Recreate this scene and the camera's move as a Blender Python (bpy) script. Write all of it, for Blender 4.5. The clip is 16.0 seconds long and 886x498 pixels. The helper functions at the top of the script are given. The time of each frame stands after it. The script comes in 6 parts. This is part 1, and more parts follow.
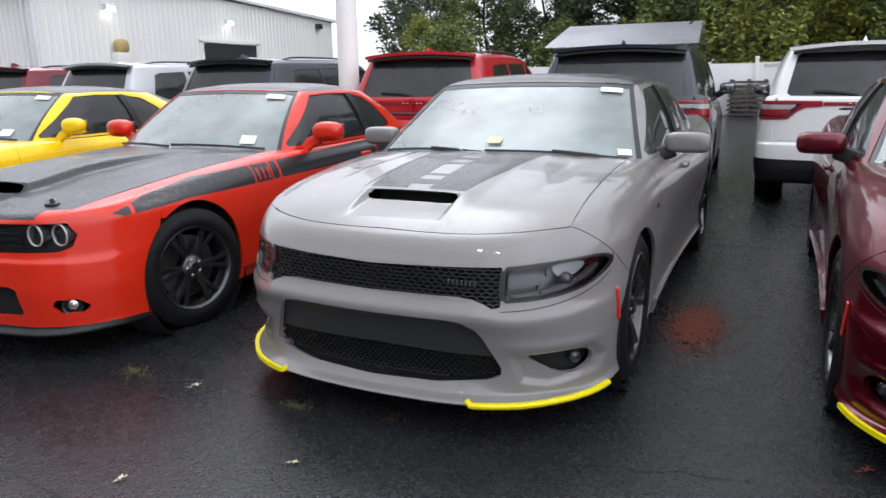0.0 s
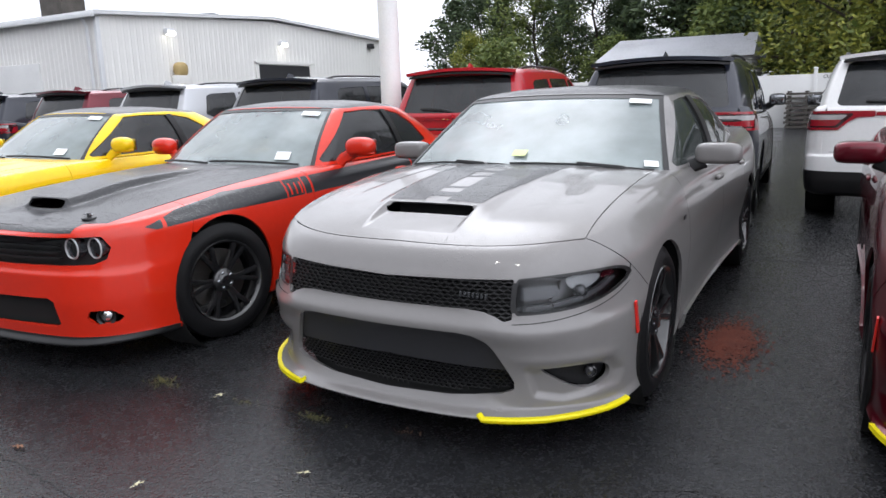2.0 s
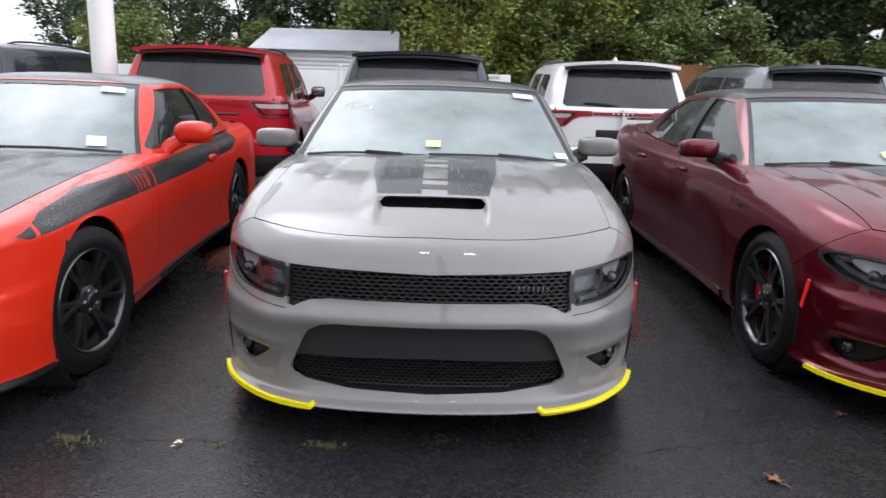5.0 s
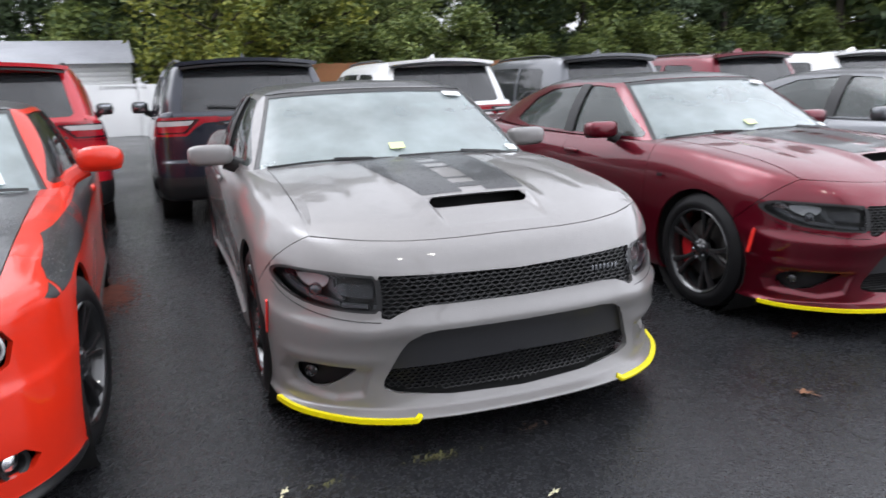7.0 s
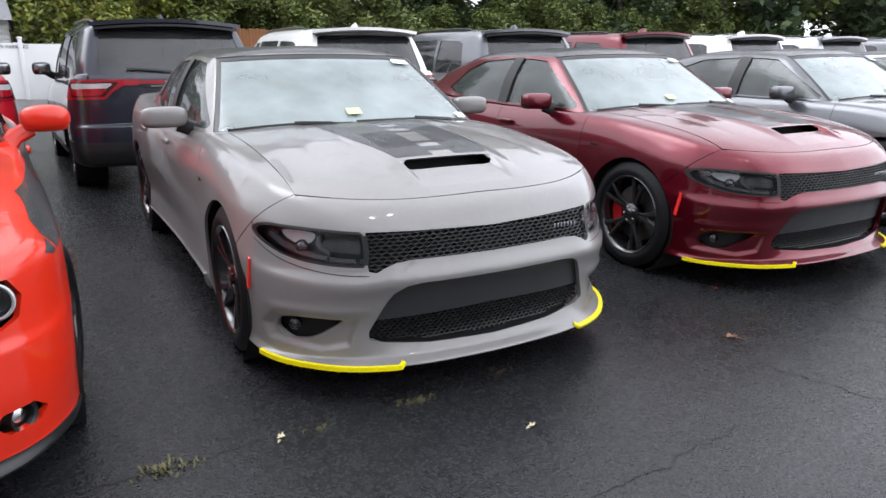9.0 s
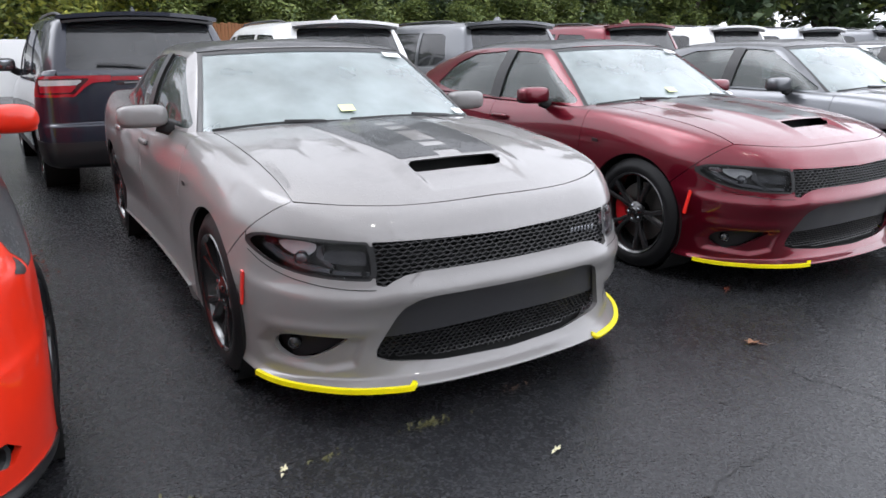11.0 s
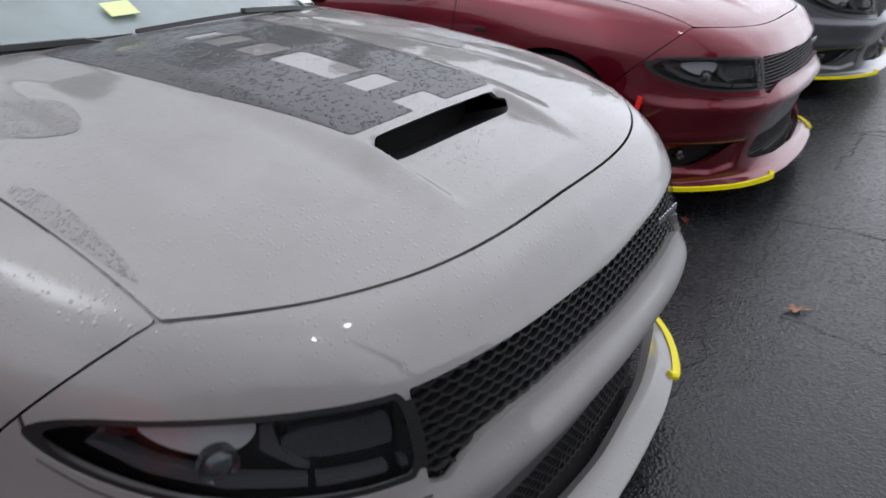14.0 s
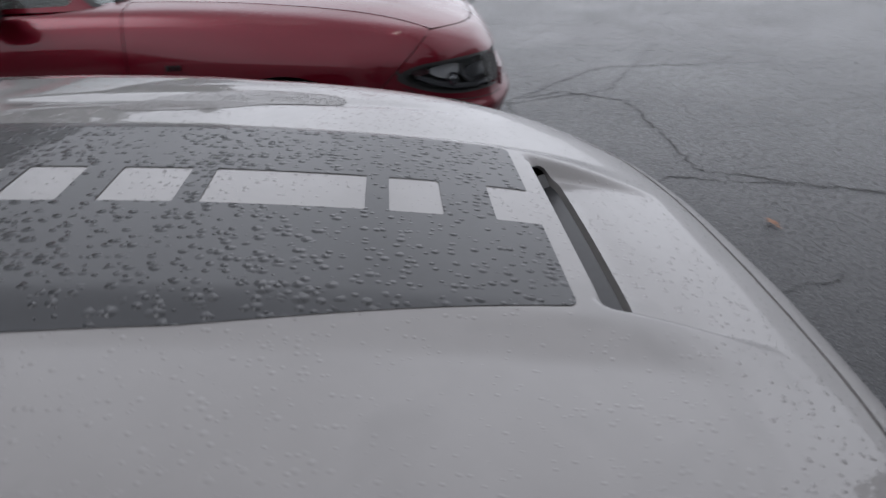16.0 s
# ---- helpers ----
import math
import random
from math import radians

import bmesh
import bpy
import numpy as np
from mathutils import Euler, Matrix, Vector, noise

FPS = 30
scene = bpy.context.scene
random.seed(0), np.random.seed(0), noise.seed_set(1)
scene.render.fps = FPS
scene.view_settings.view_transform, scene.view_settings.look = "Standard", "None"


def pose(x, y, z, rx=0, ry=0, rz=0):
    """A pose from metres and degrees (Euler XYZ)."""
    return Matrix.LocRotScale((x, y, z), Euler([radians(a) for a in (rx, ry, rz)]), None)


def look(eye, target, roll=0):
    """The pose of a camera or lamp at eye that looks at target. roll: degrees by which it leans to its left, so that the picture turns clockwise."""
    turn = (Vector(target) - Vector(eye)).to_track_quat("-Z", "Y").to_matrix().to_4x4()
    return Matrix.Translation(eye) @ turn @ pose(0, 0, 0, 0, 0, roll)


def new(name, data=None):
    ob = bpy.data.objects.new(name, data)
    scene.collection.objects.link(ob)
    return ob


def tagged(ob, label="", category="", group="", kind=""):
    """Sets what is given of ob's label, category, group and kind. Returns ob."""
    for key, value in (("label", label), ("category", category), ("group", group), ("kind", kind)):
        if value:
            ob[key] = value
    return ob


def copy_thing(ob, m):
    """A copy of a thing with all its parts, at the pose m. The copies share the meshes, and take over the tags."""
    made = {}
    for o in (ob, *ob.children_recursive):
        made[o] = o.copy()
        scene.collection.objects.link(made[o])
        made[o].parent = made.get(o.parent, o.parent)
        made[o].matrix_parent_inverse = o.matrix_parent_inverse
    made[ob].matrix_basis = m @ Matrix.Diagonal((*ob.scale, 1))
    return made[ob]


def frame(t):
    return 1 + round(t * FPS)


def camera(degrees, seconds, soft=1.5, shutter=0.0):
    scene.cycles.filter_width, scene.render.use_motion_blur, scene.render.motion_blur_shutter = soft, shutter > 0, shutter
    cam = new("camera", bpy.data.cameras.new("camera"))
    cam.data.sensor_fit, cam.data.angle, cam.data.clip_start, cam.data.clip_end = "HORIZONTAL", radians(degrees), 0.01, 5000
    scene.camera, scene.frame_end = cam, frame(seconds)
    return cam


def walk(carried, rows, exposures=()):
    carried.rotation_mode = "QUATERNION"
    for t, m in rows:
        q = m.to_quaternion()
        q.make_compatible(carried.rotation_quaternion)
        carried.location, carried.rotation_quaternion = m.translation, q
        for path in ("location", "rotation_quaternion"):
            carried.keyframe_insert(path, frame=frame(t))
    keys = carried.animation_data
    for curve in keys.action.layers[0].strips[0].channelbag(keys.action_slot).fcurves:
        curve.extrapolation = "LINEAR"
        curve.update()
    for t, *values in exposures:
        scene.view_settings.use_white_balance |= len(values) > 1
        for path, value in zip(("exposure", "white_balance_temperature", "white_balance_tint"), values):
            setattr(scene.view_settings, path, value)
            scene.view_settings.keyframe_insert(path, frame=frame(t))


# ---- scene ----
cam = camera(64.1, 16.0, soft=1.5, shutter=0.4)
PATH = [
    (0, (1.485, -2.335, 1.423), (0.647, -0.578, 0.963), -0.8),
    (0.5, (1.533, -2.357, 1.423), (0.632, -0.622, 1.001), -0.7),
    (1, (1.634, -2.341, 1.403), (0.687, -0.63, 0.982), -0.5),
    (1.5, (1.629, -2.287, 1.404), (0.682, -0.578, 0.979), -1.7),
    (2, (1.625, -2.259, 1.4), (0.652, -0.561, 0.989), -1.7),
    (2.5, (1.565, -2.273, 1.396), (0.608, -0.561, 1.003), -1.3),
    (3, (1.348, -2.408, 1.399), (0.654, -0.579, 0.982), -0.4),
    (3.5, (1.134, -2.463, 1.407), (0.478, -0.633, 0.939), -1.3),
    (4, (0.797, -2.464, 1.39), (0.344, -0.562, 0.964), -2.1),
    (4.2, (0.65, -2.479, 1.422), (0.32, -0.556, 0.984), -0.7),
    (6.3, (-0.866, -2.538, 1.371), (-0.486, -0.635, 0.887), -3.0),
    (6.5, (-0.976, -2.443, 1.379), (-0.513, -0.567, 0.864), -3.4),
    (7, (-1.224, -2.311, 1.391), (-0.532, -0.487, 0.95), -2.0),
    (7.5, (-1.474, -2.243, 1.413), (-0.513, -0.554, 0.939), -1.8),
    (8, (-1.557, -2.281, 1.4), (-0.564, -0.599, 0.97), -1.6),
    (8.5, (-1.597, -2.363, 1.382), (-0.661, -0.671, 0.872), -0.3),
    (11, (-1.597, -2.08, 1.376), (-0.604, -0.429, 0.84), -0.6),
    (11.5, (-1.589, -1.832, 1.375), (-0.463, -0.301, 0.752), -0.5),
    (12, (-1.498, -1.5, 1.324), (-0.374, 0.022, 0.674), -3.4),
    (12.5, (-1.434, -1.176, 1.355), (-0.168, 0.201, 0.648), -1.1),
    (13, (-1.389, -0.855, 1.38), (0.028, 0.349, 0.643), -2.7),
    (13.5, (-1.245, -0.585, 1.333), (0.114, 0.612, 0.484), -3.1),
    (14, (-1.18, -0.356, 1.332), (0.286, 0.684, 0.456), -1.1),
    (14.5, (-1.177, -0.077, 1.359), (0.469, 0.707, 0.538), -1.7),
    (15, (-1.059, 0.157, 1.339), (0.635, 0.89, 0.57), -7.1),
    (15.5, (-0.939, 0.423, 1.349), (0.816, 0.824, 0.477), -2.8),
    (16, (-0.855, 0.68, 1.347), (0.918, 0.591, 0.427), -2.8),
]
walk(cam, [(t, look(eye, target, roll)) for t, eye, target, roll in PATH],
     exposures=[(0, -0.02), (4, 0.05), (6.5, 0.33), (11.5, 0.42), (13, 0.08), (14, -0.24), (15, -0.70), (16, -0.86)])

# ---- light: an overcast, wet day ----
world = bpy.data.worlds.new("world")
scene.world = world
world.use_nodes = True
wn, wl = world.node_tree.nodes, world.node_tree.links
sky = wn.new("ShaderNodeTexSky")
sky.sky_type, sky.sun_disc = "NISHITA", False
sky.sun_elevation, sky.sun_rotation = radians(56), radians(320)
sky.dust_density, sky.air_density = 4.0, 1.0
grey = wn.new("ShaderNodeHueSaturation")
grey.inputs["Saturation"].default_value = 0.15
wl.new(sky.outputs[0], grey.inputs["Color"])
# cloud cover: about twice as bright overhead as at the horizon
where, apart, lift = wn.new("ShaderNodeTexCoord"), wn.new("ShaderNodeSeparateXYZ"), wn.new("ShaderNodeMapRange")
wl.new(where.outputs["Generated"], apart.inputs[0])
wl.new(apart.outputs[2], lift.inputs[0])
lift.inputs[1].default_value, lift.inputs[2].default_value, lift.inputs[3].default_value, lift.inputs[4].default_value = 0.0, 1.0, 6.9, 17.0
# and a low bright lobe added towards +x, to lift the wet asphalt's reflections
toward, glow, bright = wn.new("ShaderNodeVectorMath"), wn.new("ShaderNodeMapRange"), wn.new("ShaderNodeMath")
toward.operation, toward.inputs[1].default_value = "DOT_PRODUCT", (0.93, -0.37, 0)
wl.new(where.outputs["Generated"], toward.inputs[0])
wl.new(toward.outputs["Value"], glow.inputs[0])
glow.inputs[1].default_value, glow.inputs[2].default_value, glow.inputs[3].default_value, glow.inputs[4].default_value = 0.1, 1.0, 0.88, 2.3
bright.operation = "MULTIPLY"
wl.new(lift.outputs[0], bright.inputs[0])
wl.new(glow.outputs[0], bright.inputs[1])
# uneven cloud, thinnest over the trees ahead
thin, gap, puff, vary, layer = wn.new("ShaderNodeVectorMath"), wn.new("ShaderNodeMapRange"), wn.new("ShaderNodeTexNoise"), wn.new("ShaderNodeMapRange"), wn.new("ShaderNodeMath")
thin.operation, thin.inputs[1].default_value = "DOT_PRODUCT", (-0.75, 0.60, 0.28)
gap.interpolation_type = "SMOOTHSTEP"
gap.inputs[1].default_value, gap.inputs[2].default_value, gap.inputs[3].default_value, gap.inputs[4].default_value = 0.62, 0.98, 1.0, 1.75
puff.inputs["Scale"].default_value, puff.inputs["Detail"].default_value, puff.inputs["Roughness"].default_value, puff.inputs["Distortion"].default_value = 2.6, 5, 0.55, 0.4
vary.inputs[1].default_value, vary.inputs[2].default_value, vary.inputs[3].default_value, vary.inputs[4].default_value = 0.3, 0.7, 0.74, 1.2
layer.operation = "MULTIPLY"
wl.new(where.outputs["Generated"], thin.inputs[0])
wl.new(thin.outputs["Value"], gap.inputs[0])
wl.new(where.outputs["Generated"], puff.inputs["Vector"])
wl.new(puff.outputs["Fac"], vary.inputs[0])
# the sun's own veiled glow
disc, halo, both = wn.new("ShaderNodeVectorMath"), wn.new("ShaderNodeMapRange"), wn.new("ShaderNodeMath")
disc.operation, disc.inputs[1].default_value = "DOT_PRODUCT", (-0.36, 0.43, 0.828)
halo.interpolation_type = "SMOOTHSTEP"
halo.inputs[1].default_value, halo.inputs[2].default_value, halo.inputs[3].default_value, halo.inputs[4].default_value = 0.945, 0.997, 0.0, 3.0
wl.new(where.outputs["Generated"], disc.inputs[0])
wl.new(disc.outputs["Value"], halo.inputs[0])
wl.new(gap.outputs[0], both.inputs[0])
wl.new(halo.outputs[0], both.inputs[1])
wl.new(both.outputs[0], layer.inputs[0])
wl.new(vary.outputs[0], layer.inputs[1])
cover = wn.new("ShaderNodeMath")
cover.operation = "MULTIPLY"
wl.new(bright.outputs[0], cover.inputs[0])
wl.new(layer.outputs[0], cover.inputs[1])
tone = wn.new("ShaderNodeMix")
tone.data_type, tone.blend_type, tone.inputs[0].default_value, tone.inputs[7].default_value = "RGBA", "MULTIPLY", 1.0, (0.955, 0.985, 1.085, 1)
wl.new(cover.outputs[0], tone.inputs[6])
cloud = wn.new("ShaderNodeMix")
cloud.data_type, cloud.inputs[0].default_value = "RGBA", 0.88
wl.new(grey.outputs[0], cloud.inputs[6])
wl.new(tone.outputs[2], cloud.inputs[7])
wl.new(cloud.outputs[2], wn["Background"].inputs[0])
wn["Background"].inputs[1].default_value = 0.12
sun_data = bpy.data.lights.new("sun", "SUN")
sun_data.energy, sun_data.angle, sun_data.color = 0.30, radians(50), (1.0, 0.98, 0.96)
sun = new("sun", sun_data)
sun.matrix_world = look((-5, 10, 30), (0, 0, 0))


# ---- helpers for shape ----
def pchip(xs, ys):
    """A smooth curve through the knots, with no overshoot."""
    xs, ys = np.asarray(xs, float), np.asarray(ys, float)
    h, d = np.diff(xs), np.diff(ys) / np.diff(xs)
    m = np.zeros_like(ys)
    ok = d[:-1] * d[1:] > 0
    w1, w2 = 2 * h[1:] + h[:-1], h[1:] + 2 * h[:-1]
    m[1:-1][ok] = ((w1 + w2)[ok]) / (w1[ok] / d[:-1][ok] + w2[ok] / d[1:][ok])
    m[0], m[-1] = d[0], d[-1]

    def f(x):
        x = np.clip(np.asarray(x, float), xs[0], xs[-1])
        i = np.clip(np.searchsorted(xs, x) - 1, 0, len(xs) - 2)
        t = (x - xs[i]) / h[i]
        return ((1 + 2 * t) * (1 - t) ** 2 * ys[i] + t * (1 - t) ** 2 * h[i] * m[i]
                + t * t * (3 - 2 * t) * ys[i + 1] + t * t * (t - 1) * h[i] * m[i + 1])
    return f


def rows_at(vals, v):
    """Smooth interpolation along the last axis of vals (N, K), at v (N) in 0..K-1."""
    n, k = vals.shape
    d = np.diff(vals, axis=1)
    m = np.zeros_like(vals)
    a, b = d[:, :-1], d[:, 1:]
    ok = a * b > 0
    m[:, 1:-1] = np.where(ok, 2 * a * b / np.where(ok, a + b, 1), 0)
    m[:, 0], m[:, -1] = d[:, 0], d[:, -1]
    v = np.clip(v, 0, k - 1)
    i = np.clip(np.floor(v).astype(int), 0, k - 2)
    t, r = v - i, np.arange(n)
    return ((1 + 2 * t) * (1 - t) ** 2 * vals[r, i] + t * (1 - t) ** 2 * m[r, i]
            + t * t * (3 - 2 * t) * vals[r, i + 1] + t * t * (t - 1) * m[r, i + 1])


def mirrored(values, odd):
    values = np.asarray(values, float)
    return np.concatenate([(-values[:0:-1] if odd else values[:0:-1]), values])


class Shell:
    """A car's skin: upright profiles swept along the outline seen from above. Profile points are (inset, height);
    from point `rel` on the second number is the drop below the top surface."""
    def __init__(self, outline, keys, top, rel, dent=None):
        self.dent = dent
        o = np.array(outline, float)
        s = np.concatenate([[0], np.cumsum(np.hypot(*np.diff(o, axis=0).T))])
        ms = mirrored(s, True)
        self.s, self.top, self.rel = s, top, rel
        self.cx, self.cy = pchip(ms, mirrored(o[:, 0], True)), pchip(ms, mirrored(o[:, 1], False))
        ks = mirrored([s[i] for i, _ in keys], True)
        prof = np.array([p for _, p in keys], float)
        self.k = prof.shape[1]
        self.f = [[pchip(ks, mirrored(prof[:, j, c], False)) for c in (0, 1)] for j in range(self.k)]

    def s_at(self, y):
        """The place on the outline where its side has gone back to y."""
        a = np.linspace(0, self.s[-1], 4000)
        return float(a[np.argmax(self.cy(a) >= y)])

    def at(self, s, v):
        s, v = np.broadcast_arrays(np.asarray(s, float), np.asarray(v, float))
        e = 2e-3
        x, y = self.cx(s), self.cy(s)
        lim = self.s[-1]
        a, b = np.clip(s - e, -lim, lim), np.clip(s + e, -lim, lim)
        tx, ty = self.cx(b) - self.cx(a), self.cy(b) - self.cy(a)
        ln = np.hypot(tx, ty) + 1e-12
        nx, ny = ty / ln, -tx / ln
        ins = np.stack([f[0](s) for f in self.f], 1)
        zz = np.stack([f[1](s) for f in self.f], 1)
        px, py = x[:, None] - nx[:, None] * ins, y[:, None] - ny[:, None] * ins
        r = self.rel
        zz[:, r:] = self.top(px[:, r:], py[:, r:]) - zz[:, r:]
        P = np.stack([rows_at(px, v), rows_at(py, v), rows_at(zz, v)], 1)
        if self.dent:
            d = self.dent(P)
            P[:, 0] -= nx * d
            P[:, 1] -= ny * d
        return P


class Loft:
    """A smooth surface through loops of points (x, y, z), front centre to rear centre, mirrored in x."""
    def __init__(self, loops):
        net = np.array(loops, float)
        self.k, self.n = net.shape[0], net.shape[1]
        ks = mirrored(np.arange(self.n), True)
        self.f = [[pchip(ks, mirrored(net[j, :, c], c == 0)) for c in range(3)] for j in range(self.k)]

    def at(self, s, v):
        s, v = np.broadcast_arrays(np.asarray(s, float), np.asarray(v, float))
        return np.stack([rows_at(np.stack([f[c](s) for f in self.f], 1), v) for c in range(3)], 1)


class Field:
    """A surface z = top(x, y)."""
    def __init__(self, top, lift=0.0):
        self.top, self.lift = top, lift

    def at(self, s, v):
        s, v = np.broadcast_arrays(np.asarray(s, float), np.asarray(v, float))
        return np.stack([s, v, self.top(s, v) + self.lift], 1)


def poly_sd(px, py, pts, r=0.0):
    """Signed distance to a polygon with corners rounded by r (negative inside)."""
    pts = np.asarray(pts, float)
    d = np.full(px.shape, 1e9)
    inside = np.zeros(px.shape, bool)
    for (ax, ay), (bx, by) in zip(pts, np.roll(pts, -1, axis=0)):
        ex, ey = bx - ax, by - ay
        wx, wy = px - ax, py - ay
        t = np.clip((wx * ex + wy * ey) / (ex * ex + ey * ey), 0, 1)
        d = np.minimum(d, np.hypot(wx - ex * t, wy - ey * t))
        c = (ay > py) != (by > py)
        inside ^= c & (px < (bx - ax) * (py - ay) / np.where(by == ay, 1e-9, by - ay) + ax)
    return np.where(inside, -d, d) - r


def eased(pts, times=2):
    """A polygon with its corners cut to a smooth curve."""
    for _ in range(times):
        q = []
        for (ax, ay), (bx, by) in zip(pts, pts[1:] + pts[:1]):
            q += [(ax * .75 + bx * .25, ay * .75 + by * .25), (ax * .25 + bx * .75, ay * .25 + by * .75)]
        pts = q
    return pts


def hole(axes, pts, r=0.0, both=True, where=None):
    """A cut that removes what lies inside the polygon, seen along the third axis."""
    i, j = axes
    def f(P):
        a = np.abs(P[:, i]) if (both and i == 0) else P[:, i]
        d = poly_sd(a, P[:, j], pts, r)
        return d if where is None else np.where(where(P), d, 1.0)
    return f


def keep(axes, pts, r=0.0, both=True):
    h = hole(axes, pts, r, both)
    return lambda P: -h(P)


def arch(y, z, r):
    return lambda P: np.where(np.abs(P[:, 0]) > 0.5, np.hypot(P[:, 1] - y, P[:, 2] - z) - r, 1.0)


def panel(surf, ss, vs, cuts=(), thick=0.0, lift=0.0):
    """Verts and faces of the piece of a surface that all cuts keep; its cut edges turn in by thick."""
    ss, vs = np.asarray(ss, float), np.asarray(vs, float)
    ns, nv = len(ss), len(vs)
    S, V = (a.ravel() for a in np.meshgrid(ss, vs, indexing="ij"))
    hs = np.gradient(ss)[:, None].repeat(nv, 1).ravel()
    hv = np.gradient(vs)[None, :].repeat(ns, 0).ravel()
    if cuts:
        def dist(s, v):
            p = surf.at(s, v)
            return np.min([c(p) for c in cuts], axis=0)
        D = dist(S, V)
        P0 = surf.at(S, V).reshape(ns, nv, 3)
        size = np.zeros((ns, nv))
        size[1:] = np.linalg.norm(np.diff(P0, axis=0), axis=2)
        size[0] = size[1]
        wide = np.zeros((ns, nv))
        wide[:, 1:] = np.linalg.norm(np.diff(P0, axis=1), axis=2)
        wide[:, 0] = wide[:, 1]
        near = np.where(np.abs(D) < 2.2 * np.maximum(size, wide).ravel() + .004)[0]
        moved = np.zeros(len(S), bool)
        s0, v0, h0, h1 = S[near].copy(), V[near].copy(), hs[near], hv[near]
        a_s, a_v, d = s0.copy(), v0.copy(), D[near].copy()
        for _ in range(3):
            gs = (dist(a_s + 0.2 * h0, a_v) - dist(a_s - 0.2 * h0, a_v)) / 0.4
            gv = (dist(a_s, a_v + 0.2 * h1) - dist(a_s, a_v - 0.2 * h1)) / 0.4
            g2 = gs * gs + gv * gv + 1e-14
            a, b = -d * gs / g2, -d * gv / g2
            ok = (np.abs(a_s + a * h0 - s0) / np.abs(h0) < 0.56) & (np.abs(a_v + b * h1 - v0) / np.abs(h1) < 0.56)
            a_s, a_v = np.where(ok, a_s + a * h0, a_s), np.where(ok, a_v + b * h1, a_v)
            d = dist(a_s, a_v)
        S[near], V[near], D[near], moved[near] = a_s, a_v, d, ok
        eps = 0.0022
        D = np.where(moved & (np.abs(D) < eps), 0.0, D)
    else:
        D = np.ones(len(S))
    P = surf.at(S, V)
    A, B = surf.at(S + 0.3 * hs, V) - surf.at(S - 0.3 * hs, V), surf.at(S, V + 0.3 * hv) - surf.at(S, V - 0.3 * hv)
    N = np.cross(A, B)
    N /= np.linalg.norm(N, axis=1)[:, None] + 1e-12
    turned = np.mean(np.sum(N * (P - P.mean(0) + [0, 0, 0.6]), 1)) < 0
    if turned:
        N = -N
    if lift:
        P = P + N * lift
    faces = []
    ids = np.arange(ns * nv).reshape(ns, nv)
    q = np.stack([ids[:-1, :-1], ids[1:, :-1], ids[1:, 1:], ids[:-1, 1:]], -1).reshape(-1, 4)
    dq = D[q]
    lo, hi = dq.min(1), dq.max(1)
    faces += [tuple(f) for f in q[(lo >= 0) & (hi > 0)].tolist()]
    for f, d in zip(q[(lo < 0) & (hi > 0)].tolist(), dq[(lo < 0) & (hi > 0)]):
        k = 0 if abs(d[0]) + abs(d[2]) <= abs(d[1]) + abs(d[3]) else 1
        for tri in ((k, k + 1, k + 2), (k, k + 2, (k + 3) % 4)):
            if sum(d[t] for t in tri) > 0:
                faces.append(tuple(f[t] for t in tri))
    if turned:
        faces = [f[::-1] for f in faces]
    verts = P
    if thick and faces:
        seen = {}
        for f in faces:
            for a, b in zip(f, f[1:] + f[:1]):
                key = (min(a, b), max(a, b))
                seen[key] = None if key in seen else (a, b)
        rim, inner = {}, []
        for e in [e for e in seen.values() if e]:
            for a in e:
                if a not in rim:
                    rim[a] = len(verts) + len(inner)
                    inner.append(P[a] - N[a] * thick)
            faces.append((e[1], e[0], rim[e[0]], rim[e[1]]))
        if inner:
            verts = np.concatenate([P, np.array(inner)])
    used = np.unique(np.array([i for f in faces for i in f], int)) if faces else np.zeros(0, int)
    back = np.zeros(len(verts), int)
    back[used] = np.arange(len(used))
    return verts[used], [tuple(int(back[i]) for i in f) for f in faces]


def made(name, geo, material, parent=None, label="", angle=35):
    """One mesh object from verts and faces, under parent."""
    verts, faces = geo
    me = bpy.data.meshes.new(name)
    me.from_pydata([tuple(map(float, v)) for v in verts], [], faces)
    me.materials.append(material)
    me.polygons.foreach_set("use_smooth", [True] * len(me.polygons))
    if angle:
        me.set_sharp_from_angle(angle=radians(angle))
    ob = new(name, me)
    if parent is not None:
        ob.parent = parent
    return tagged(ob, label)


def joined(*geos):
    verts, faces, n = [], [], 0
    for v, f in geos:
        verts += [tuple(a) for a in v]
        faces += [tuple(i + n for i in q) for q in f]
        n += len(v)
    return verts, faces


def placed(geo, m):
    return [tuple(m @ Vector(v)) for v in geo[0]], geo[1]


def box(cx, cy, cz, sx, sy, sz, bevel=0.0):
    """A box with chamfered edges."""
    bm = bmesh.new()
    bmesh.ops.create_cube(bm, size=1, matrix=Matrix.Translation((cx, cy, cz)) @ Matrix.Diagonal((sx, sy, sz, 1)))
    if bevel:
        bmesh.ops.bevel(bm, geom=bm.edges[:], offset=bevel, segments=2, profile=0.6, affect="EDGES")
    return taken(bm)


